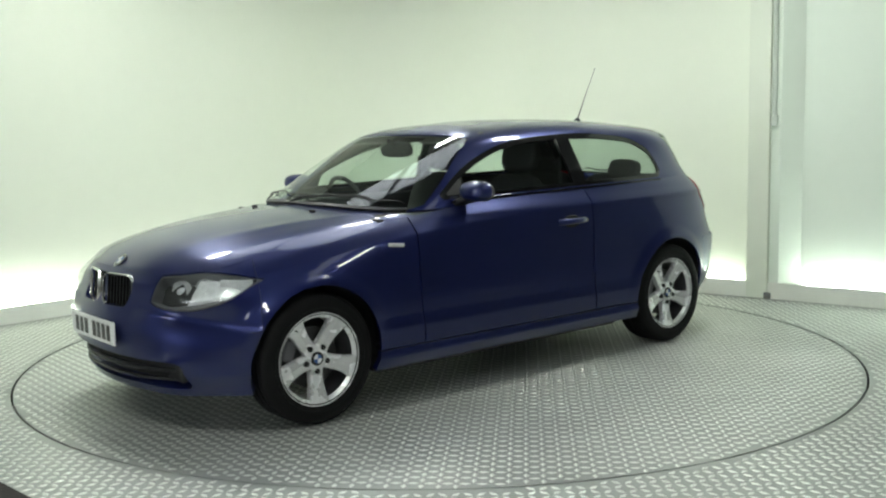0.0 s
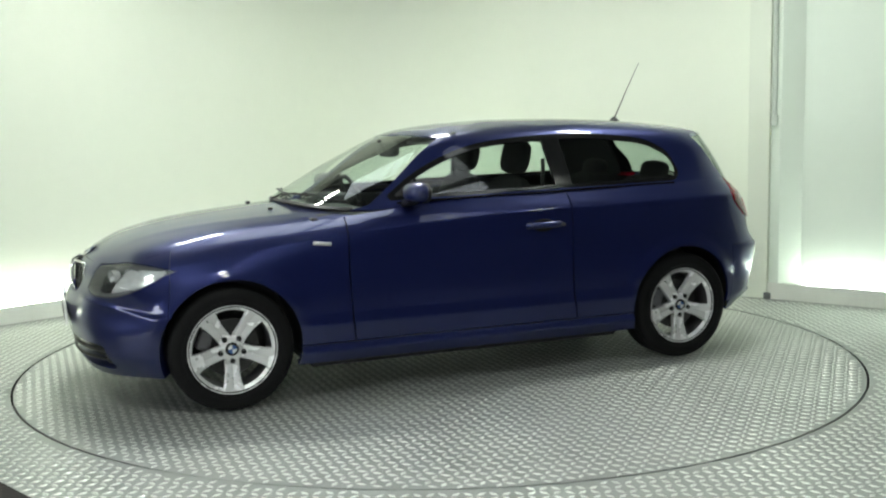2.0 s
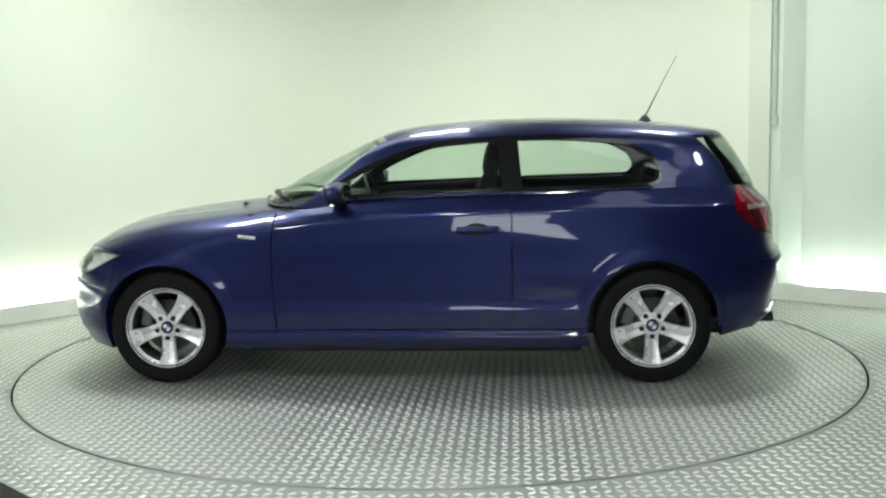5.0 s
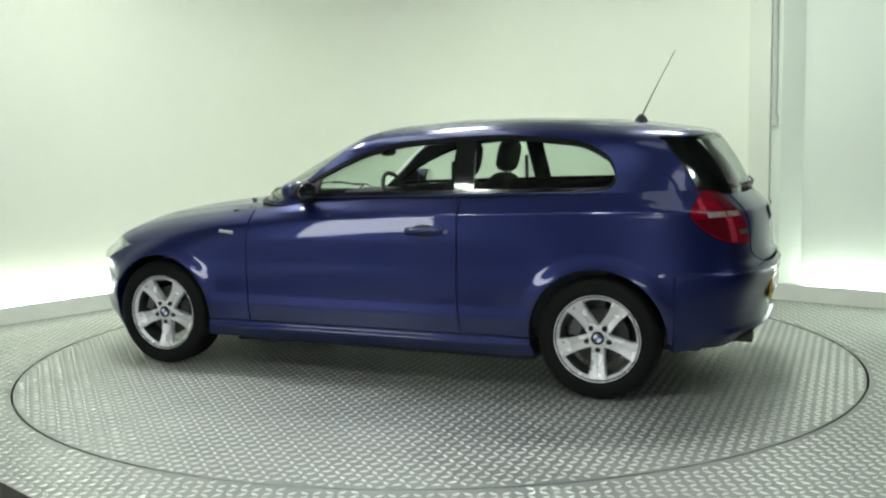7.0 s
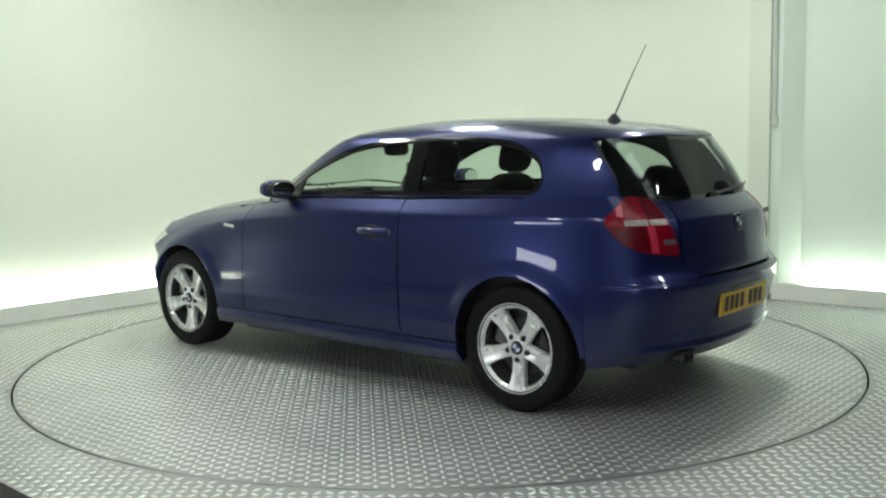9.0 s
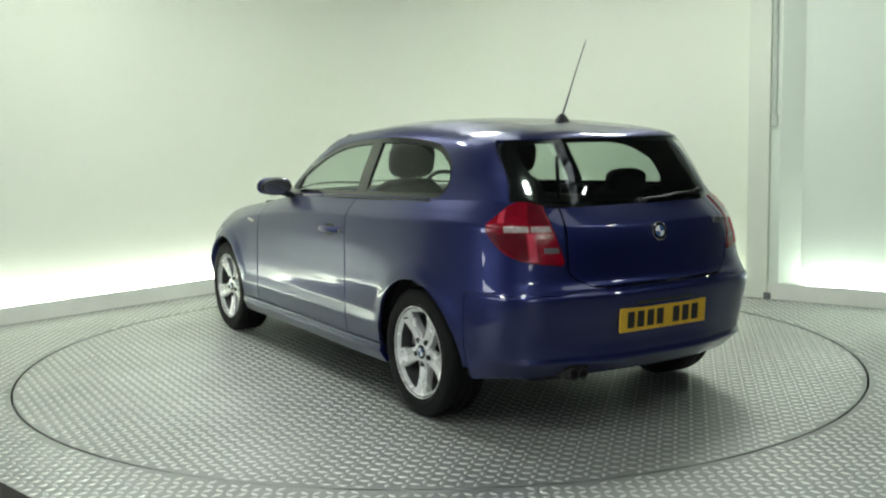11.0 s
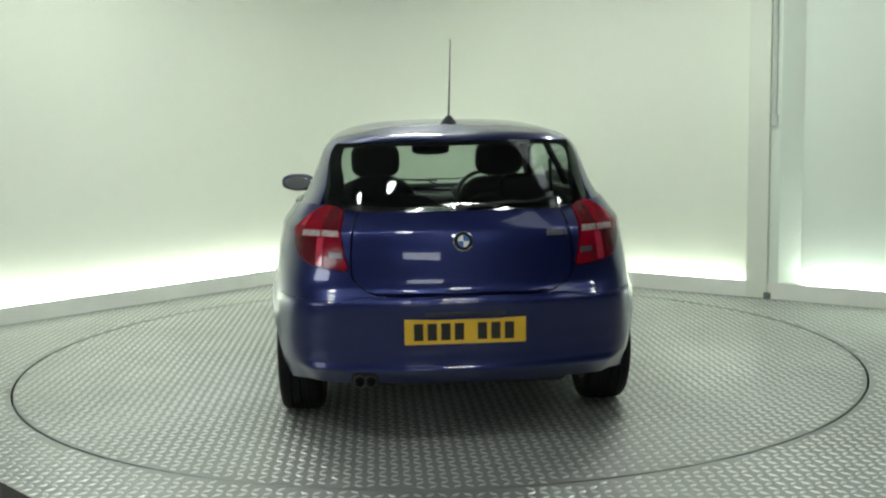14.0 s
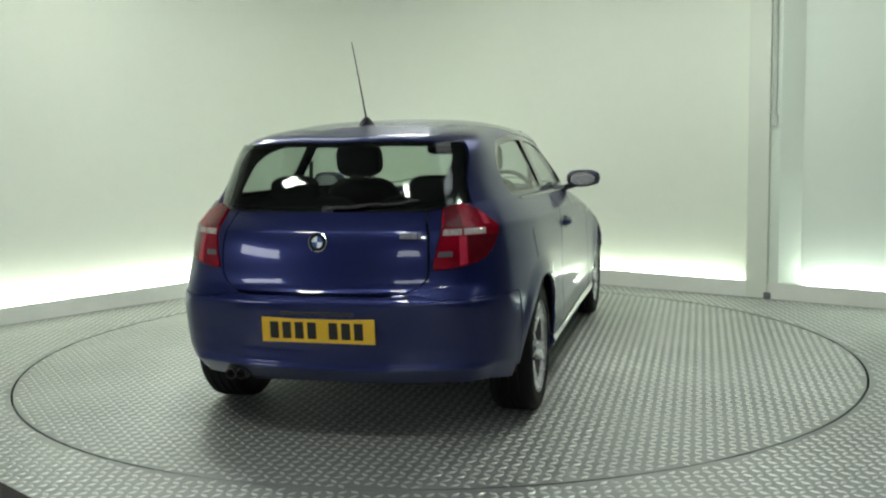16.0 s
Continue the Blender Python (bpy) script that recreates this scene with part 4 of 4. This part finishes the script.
def badge(x, z, tilt, face, r):
    m = pose(x, 0, z, 0, tilt, 0) @ pose(0, 0, 0, 0, 0, 0 if face > 0 else 180)
    root = part("badge", turned(lathe([(r, -0.004), (r, 0.004), (r - 0.004, 0.007), (0.001, 0.007)], 32, "x"), m), M["gloss_black"], car, "small round badge")
    part("badge_rim", turned(lathe([(r * 0.98, 0.0), (r * 1.04, 0.006), (r * 0.95, 0.008)], 32, "x"), m), M["chrome"], root)
    for k in range(4):
        part("badge_quarter", turned(quarter(r * 0.62, 0.0075, 90 * k), m), M["badge_white" if k % 2 else "badge_blue"], root)


badge(-2.083, 0.897, 9, -1, 0.041)
badge(1.918, 0.762, -48, 1, 0.038)


for k, (y, w) in enumerate(((-0.375, 0.012), (-0.400, 0.012), (-0.425, 0.012), (-0.448, 0.006))):
    part("model_mark", turned(box(-0.003, 0.003, -w, w, -0.013, 0.013, 0.002), pose(-2.062 + 0.16 * (abs(y) - 0.37), y, 0.925, 0, 8, 14)), M["housing"], car)


# wheels
def wheel(x, hand):
    root = new("wheel")
    root.parent = car
    root.matrix_basis = pose(x, hand * 0.745, 0.312, 0, 0, 0 if hand > 0 else 180)
    tyre_prof = [(0.212, -0.095), (0.235, -0.102), (0.27, -0.106), (0.295, -0.100), (0.307, -0.088), (0.312, -0.070), (0.3125, -0.048), (0.305, -0.047), (0.305, -0.040), (0.3128, -0.039), (0.313, -0.005), (0.305, -0.004), (0.305, 0.004), (0.313, 0.005), (0.3128, 0.039), (0.305, 0.040), (0.305, 0.047), (0.3125, 0.048), (0.312, 0.070), (0.307, 0.088),
                 (0.295, 0.100), (0.27, 0.106), (0.252, 0.104), (0.250, 0.1055), (0.246, 0.1055), (0.244, 0.103), (0.235, 0.102), (0.212, 0.094)]
    part("tyre", lathe(tyre_prof, 72), M["rubber"], root, smooth=True)
    rim_prof = [(0.213, -0.095), (0.205, -0.085), (0.196, -0.06), (0.190, 0.02), (0.197, 0.075), (0.206, 0.082), (0.215, 0.090), (0.2185, 0.099), (0.223, 0.0985), (0.2225, 0.092)]
    part("rim", lathe(rim_prof[4:], 72), M["alloy"], root, smooth=True)
    # inner part of the rim, its shade painted by the dark colour
    part("barrel", lathe(rim_prof[:5], 72), M["barrel"], root, smooth=True)
    bm = bmesh.new()
    rs = (0.030, 0.055, 0.085, 0.12, 0.155, 0.185, 0.203, 0.209)
    half = (0.028, 0.035, 0.035, 0.036, 0.040, 0.047, 0.058, 0.064)
    out = (0.074, 0.070, 0.066, 0.070, 0.077, 0.083, 0.087, 0.088)
    for k in range(5):
        a = radians(-90 + 72 * k)
        m = Matrix.Rotation(-a, 4, "Y")
        rowsv = []
        for r, h, o in zip(rs, half, out):
            prof = ((-h, o - 0.035), (-h, o - 0.006), (-h * 0.86, o), (-h * 0.30, o - 0.001), (0, o - 0.007), (h * 0.30, o - 0.001), (h * 0.86, o), (h, o - 0.006), (h, o - 0.035))
            rowsv.append([bm.verts.new(m @ Vector((r, d, w))) for w, d in prof])
        for p, q in zip(rowsv, rowsv[1:]):
            for i in range(8):
                bm.faces.new((p[i], p[i + 1], q[i + 1], q[i]))
    part("spokes", bm, M["alloy"], root, smooth=True)
    part("hub", lathe([(0.062, 0.02), (0.064, 0.062), (0.058, 0.072), (0.036, 0.074), (0.034, 0.070), (0.001, 0.070)], 40), M["alloy"], root, smooth=True)
    part("hub_cap", lathe([(0.034, 0.070), (0.033, 0.076), (0.001, 0.077)], 32), M["gloss_black"], root)
    for k in range(4):
        part("cap_quarter", turned(quarter(0.022, 0.0774, 90 * k), pose(0, 0, 0, 0, 0, 90)), M["badge_white" if k % 2 else "badge_blue"], root)
    for k in range(5):
        a = radians(-90 + 72 * k)
        # near-black plug painting the shade of a bolt hole
        part("bolt_hole_shade", turned(lathe([(0.0135, 0.04), (0.0135, 0.0748), (0.010, 0.0752), (0.001, 0.0752)], 14), Matrix.Translation((0.060 * math.cos(a), 0, 0.060 * math.sin(a)))), M["pit"], root)
    part("brake_disc", lathe([(0.145, 0.0), (0.145, 0.018), (0.075, 0.018), (0.074, 0.03), (0.001, 0.03)], 40), M["steel"], root, smooth=True)
    part("caliper", turned(box(-0.05, 0.05, -0.02, 0.035, 0.10, 0.165, 0.012), pose(0, 0, 0, 0, 70, 0)), M["housing"], root)
    part("valve", turned(lathe([(0.004, 0.075), (0.003, 0.10), (0.001, 0.102)], 8), Matrix.Translation((0.19 * math.cos(0.9), 0, 0.19 * math.sin(0.9)))), M["black"], root)


for wx in (1.33, -1.33):
    for hand in (1, -1):
        wheel(wx, hand)
        # arch liner
        bm = bmesh.new()
        prev = None
        for k in range(25):
            a = radians(-8 + 196 * k / 24)
            r = 0.366
            wide = 0.835 - 0.045 * math.cos(a) ** 2
            co = [(wx + r * math.cos(a), hand * w, 0.318 + r * math.sin(a)) for w in (wide, 0.50)]
            cur = [bm.verts.new(c) for c in co]
            if prev:
                bm.faces.new((prev[0], cur[0], cur[1], prev[1]))
                bm.faces.new((prev[1], cur[1], foot_in))
            else:
                foot_in = bm.verts.new((wx, hand * 0.50, 0.20))
            prev = cur
        part("arch_liner", bm, M["black"], car, smooth=True)
# the lowest box is an unseen tray added to block light under the car
part("underbody", merged(box(-1.80, 1.80, -0.50, 0.50, 0.20, 0.30, 0.03), box(-0.93, 0.93, -0.80, 0.80, 0.185, 0.26, 0.02), box(-0.96, 0.90, -0.70, 0.70, 0.145, 0.19, 0.015)), M["inner"], car)
part("rear_beam", box(-1.92, -1.72, -0.42, 0.42, 0.285, 0.62, 0.04), M["inner"], car)
exhaust = part("exhaust", merged(*[turned(lathe([(0.026, 0.25), (0.027, 0.0), (0.022, -0.002), (0.021, 0.06)], 24, "x"), pose(-2.045, y, 0.290)) for y in (0.408, 0.458)]), M["steel"], car, "dark twin exhaust pipe", smooth=True)
# near-black patch on the bumper, painting the shade round the pipes
panel("exhaust_shade", side, [lambda x, y, z, s, v: np.where(s > 12.5, rounded(y, z, 0.433, 0.290, 0.060, 0.038, 0.03), -1.0)], M["pit"], exhaust, side=1, inset=-0.004, edge=0.02)
part("rear_skirt", tube([(-1.99 + 0.12 * (abs(y) / 0.62) ** 3, y, 0.285) for y in np.linspace(-0.50, 0.50, 15)], 0.022, 8), M["black"], car, smooth=True)
part("tow_cover", turned(lathe([(0.032, 0), (0.032, 0.004), (0.001, 0.005)], 20, "x"), pose(2.058, -0.30, 0.50, 0, 0, -8)), M["paint"], car)

# door mirrors, handles, side lamps
for hand in (1, -1):
    bm = bmesh.new()
    bmesh.ops.create_icosphere(bm, subdivisions=4, radius=1)
    for v in bm.verts:
        x, y, z = v.co
        sq = lambda c, e: math.copysign(abs(c) ** e, c)
        v.co = (sq(x, 0.8) * (0.085 if x > 0 else 0.035), sq(y, 0.75) * 0.106, sq(z, 0.72) * (0.056 if z > 0 else 0.048))
    mirror = part("door_mirror", turned(bm, pose(0.335, hand * 0.868, 1.048, 0, 0, -hand * 6)), M["paint"], car, smooth=True)
    part("mirror_glass", turned(lathe([(0.001, -0.003), (0.055, -0.003), (0.057, 0.0)], 32, "x"), pose(0.292, hand * 0.868, 1.048, 0, 0, -hand * 6) @ Matrix.Diagonal((1, 1.40, 0.76, 1))), M["chrome"], mirror)
    part("mirror_frame", turned(lathe([(0.001, -0.002), (0.055, -0.002), (0.060, 0.006), (0.061, 0.022)], 32, "x"), pose(0.296, hand * 0.868, 1.048, 0, 0, -hand * 6) @ Matrix.Diagonal((1, 1.62, 0.87, 1))), M["black"], mirror)
    part("mirror_base", turned(box(-0.03, 0.05, -0.07, 0.07, -0.018, 0.018, 0.012), pose(0.345, hand * 0.775, 0.998, hand * 18, 0, 0)), M["black"], mirror)
    # dark oval disc on the door, painting the shade of the handle's hollow
    part("handle_shade", turned(lathe([(0.001, 0.004), (0.046, 0.003), (0.054, -0.01)], 28, "y"), pose(-0.40, hand * 0.8495, 0.838, 0, 0, 0 if hand > 0 else 180) @ Matrix.Diagonal((1.5, 1, 0.72, 1))), M["inner"], door if hand < 0 else car)
    part("door_handle", tube([(-0.30, hand * 0.842, 0.838), (-0.325, hand * 0.866, 0.840), (-0.38, hand * 0.876, 0.842), (-0.44, hand * 0.876, 0.843), (-0.485, hand * 0.866, 0.843), (-0.505, hand * 0.840, 0.842)], 0.018, 10), M["paint"], car, smooth=True)
    rep = part("side_repeater", turned(box(-0.048, 0.048, -0.006, 0.006, -0.009, 0.009, 0.005), pose(0.857, hand * 0.8335, 0.810, 0, -6, -hand * 1)), M["reflector"], car, "pale side repeater lamp")
    panel("fuel_flap", side, [lambda *a: FUEL(*a)], M["paint"], car, side=-1, inset=-0.0015, edge=0.004) if hand < 0 else None

for hand in (1, -1):
    part("tailgate_buffer", box(-2.035, -2.02, hand * 0.30 - 0.03, hand * 0.30 + 0.03, 0.655, 0.672, 0.004), M["black"], car)
part("door_lock", turned(lathe([(0.011, -0.006), (0.011, 0.003), (0.001, 0.0035)], 16), pose(-0.525, 0.853, 0.838)), M["housing"], car)
part("plate_lamp_bar", box(-2.135, -2.105, -0.17, 0.17, 0.585, 0.602, 0.005), M["black"], car)

# aerial, wipers
aerial = part("aerial", lathe([(0.040, -0.004), (0.037, 0.014), (0.022, 0.034), (0.009, 0.046), (0.001, 0.046)], 20, "z"), M["black"], car, smooth=True)
aerial.location = (-1.385, 0, 1.394)
part("aerial_rod", tube([(0.0, 0, 0.03), (-0.05, 0, 0.13), (-0.10, 0, 0.230), (-0.188, 0, 0.395)], 0.0048, 6, 0.4), M["black"], aerial, smooth=True)


def on_cabin(s, v, lift):
    """A place on the cabin's skin, lifted off it."""
    i = int(np.abs(cabin.s[:, 0] - abs(s)).argmin())
    j = int(np.abs(cabin.v[0] - v).argmin())
    q = cabin.p[i, j] + lift * cabin.n[i, j]
    return (q[0], math.copysign(q[1], s), q[2])


for s0, s1, lift in ((2.35, -0.25, 0.005), (0.15, -2.3, 0.007)):
    blade = [on_cabin(s0 + (s1 - s0) * k / 10, 0.22 + 0.20 * (1 - k / 10) * k / 5, lift) for k in range(11)]
    arm = [on_cabin(s1 * 0.9, 0.04, 0.01)] + [on_cabin(s1 + (s0 - s1) * k / 10, 0.17 + 0.02 * k, lift + 0.008) for k in range(1, 6)]
    part("wiper", merged(tube(blade, 0.0045, 6), tube(arm, 0.006, 6)), M["black"], car, smooth=True)
def on_pane(s, v, lift):
    i = int(np.abs(cabin.s[:, 0] - abs(s)).argmin())
    j = int(np.abs(cabin.v[0] - v).argmin())
    q = pane_skin.p[i, j] + lift * pane_skin.n[i, j]
    return (q[0], math.copysign(q[1], s), q[2])


part("rear_wiper", merged(tube([on_pane(-12.0 + 0.2 * k, 0.16 + 0.022 * k, 0.012) for k in range(10)], 0.006, 6), tube([on_pane(-12.0 + 0.2 * k, 0.12 + 0.030 * k, 0.022) for k in range(6)], 0.008, 6, 0.7),
                          turned(lathe([(0.024, -0.01), (0.022, 0.016), (0.001, 0.02)], 16, "x"), Matrix.Translation(on_pane(-12.0, 0.13, 0.006)) @ pose(0, 0, 0, 0, -20, 180))), M["black"], car, smooth=True)
for y in (-0.30, 0.30):
    part("washer_jet", box(0.985, 1.01, y - 0.012, y + 0.012, 0.955, 0.968, 0.004), M["black"], car)

# ---------------------------------------------------------------- the cabin
part("cabin_floor", box(-1.8, 0.85, -0.70, 0.70, 0.27, 0.33, 0.02), M["trim"], car)
for hand in (1, -1):
    part("door_card", box(-1.36, 0.30, hand * 0.725 - 0.02, hand * 0.725 + 0.02, 0.33, 0.965, 0.015), M["trim"], car)
part("dashboard", merged(turned(box(-0.20, 0.24, -0.69, 0.69, -0.09, 0.09, 0.06, 4), pose(0.62, 0, 0.855)), turned(box(-0.14, 0.14, -0.20, 0.20, -0.05, 0.05, 0.04, 4), pose(0.48, -0.36, 0.945))), M["trim"], car, smooth=True)
part("bulkhead", box(0.84, 0.88, -0.72, 0.72, 0.3, 0.93, 0.01), M["inner"], car)
ring = bmesh.new()
steps = 36
rim_v = []
for k in range(steps):
    a = 2 * math.pi * k / steps
    rim_v.append([ring.verts.new((0.014 * math.cos(b), (0.18 + 0.014 * math.sin(b)) * math.cos(a), (0.18 + 0.014 * math.sin(b)) * math.sin(a))) for b in [2 * math.pi * q / 8 for q in range(8)]])
for k in range(steps):
    p, q = rim_v[k], rim_v[(k + 1) % steps]
    for i in range(8):
        ring.faces.new((p[i], q[i], q[(i + 1) % 8], p[(i + 1) % 8]))
wheel_m = pose(0.30, -0.36, 0.93, 0, 24, 0)
steer = part("steering_wheel", turned(ring, wheel_m), M["black"], car, smooth=True)
part("wheel_boss", turned(merged(box(-0.01, 0.05, -0.07, 0.07, -0.06, 0.06, 0.02), box(0.0, 0.02, -0.175, 0.175, -0.018, 0.018, 0.006), box(0.0, 0.02, -0.018, 0.018, -0.175, 0.0, 0.006)), wheel_m), M["black"], steer)


def cushion(sx, sy, sz, m, e=0.55):
    bm = bmesh.new()
    bmesh.ops.create_icosphere(bm, subdivisions=4, radius=1)
    for v in bm.verts:
        v.co = [math.copysign(abs(c) ** e, c) * h for c, h in zip(v.co, (sx, sy, sz))]
    return turned(bm, m)


for y in (0.36, -0.36):
    seat = part("front_seat", cushion(0.26, 0.25, 0.09, pose(-0.04, y, 0.50, 0, -6, 0)), M["fabric"], car, "dark fabric front seat", smooth=True)
    part("seat_base", box(-0.26, 0.18, y - 0.20, y + 0.20, 0.33, 0.45, 0.02), M["trim"], seat)
    part("backrest", cushion(0.075, 0.245, 0.33, pose(-0.36, y, 0.78, 0, -17, 0)), M["fabric"], seat, smooth=True)
    part("head_restraint", cushion(0.05, 0.14, 0.10, pose(-0.475, y, 1.205, 0, -12, 0), 0.6), M["fabric"], seat, smooth=True)
    for d in (-0.06, 0.06):
        part("restraint_post", tube([(-0.46, y + d, 1.06), (-0.475, y + d, 1.16)], 0.006, 6), M["steel"], seat)
    rear = part("rear_seat", cushion(0.25, 0.33, 0.09, pose(-1.02, y * 0.96, 0.50, 0, -8, 0)), M["fabric"], car, "dark fabric rear seat", smooth=True)
    part("backrest", cushion(0.07, 0.335, 0.32, pose(-1.34, y * 0.94, 0.76, 0, -20, 0)), M["fabric"], rear, smooth=True)
    part("head_restraint", cushion(0.045, 0.125, 0.07, pose(-1.455, y * 1.0, 1.085, 0, -14, 0), 0.6), M["fabric"], rear, smooth=True)
part("parcel_shelf", box(-1.84, -1.48, -0.50, 0.50, 0.955, 0.975, 0.006), M["trim"], car)
part("interior_mirror", merged(cushion(0.024, 0.125, 0.046, pose(0.20, 0, 1.262, 0, 8, 8), 0.6), tube([(0.22, 0, 1.27), (0.26, 0, 1.318)], 0.012, 8)), M["black"], car, smooth=True)
for y in (0.33, -0.33):
    part("sun_visor", turned(box(-0.08, 0.08, -0.20, 0.20, -0.008, 0.008, 0.006), pose(0.055, y, 1.325, 0, 20, 0)), M["lining"], car)
panel("headlining", cabin, [lambda x, y, z, s, v: v - 2.95], M["lining"], car, inset=0.022, edge=0.0)
for hand in (1, -1):
    panel("pillar_lining", cabin, [less(window, -0.004), lambda x, y, z, s, v: np.minimum((s - 2.84) * 0.2, (9.2 - s) * 0.2), lambda x, y, z, s, v: 3.1 - v], M["trim"], car, side=hand, inset=0.024, edge=0.0)
    part("seat_belt", tube([(-0.50, hand * 0.655, 1.20), (-0.50, hand * 0.68, 0.70)], 0.012, 6), M["fabric"], car)


def motions():
    """The turntable turns steadily and carries the car round."""
    table_rows, car_rows = [], []
    for k in range(33):
        t = k * 0.5
        a = table_turn(t)
        table_rows.append((t, pose(0, 0, 0, 0, 0, a)))
        c, s = math.cos(radians(a)), math.sin(radians(a))
        ox, oy = CAR_ON_TABLE
        car_rows.append((t, pose(ox * c - oy * s, ox * s + oy * c, 0.0015, 0, 0, a)))
    walk(turntable, table_rows)
    walk(car, car_rows)


motions()
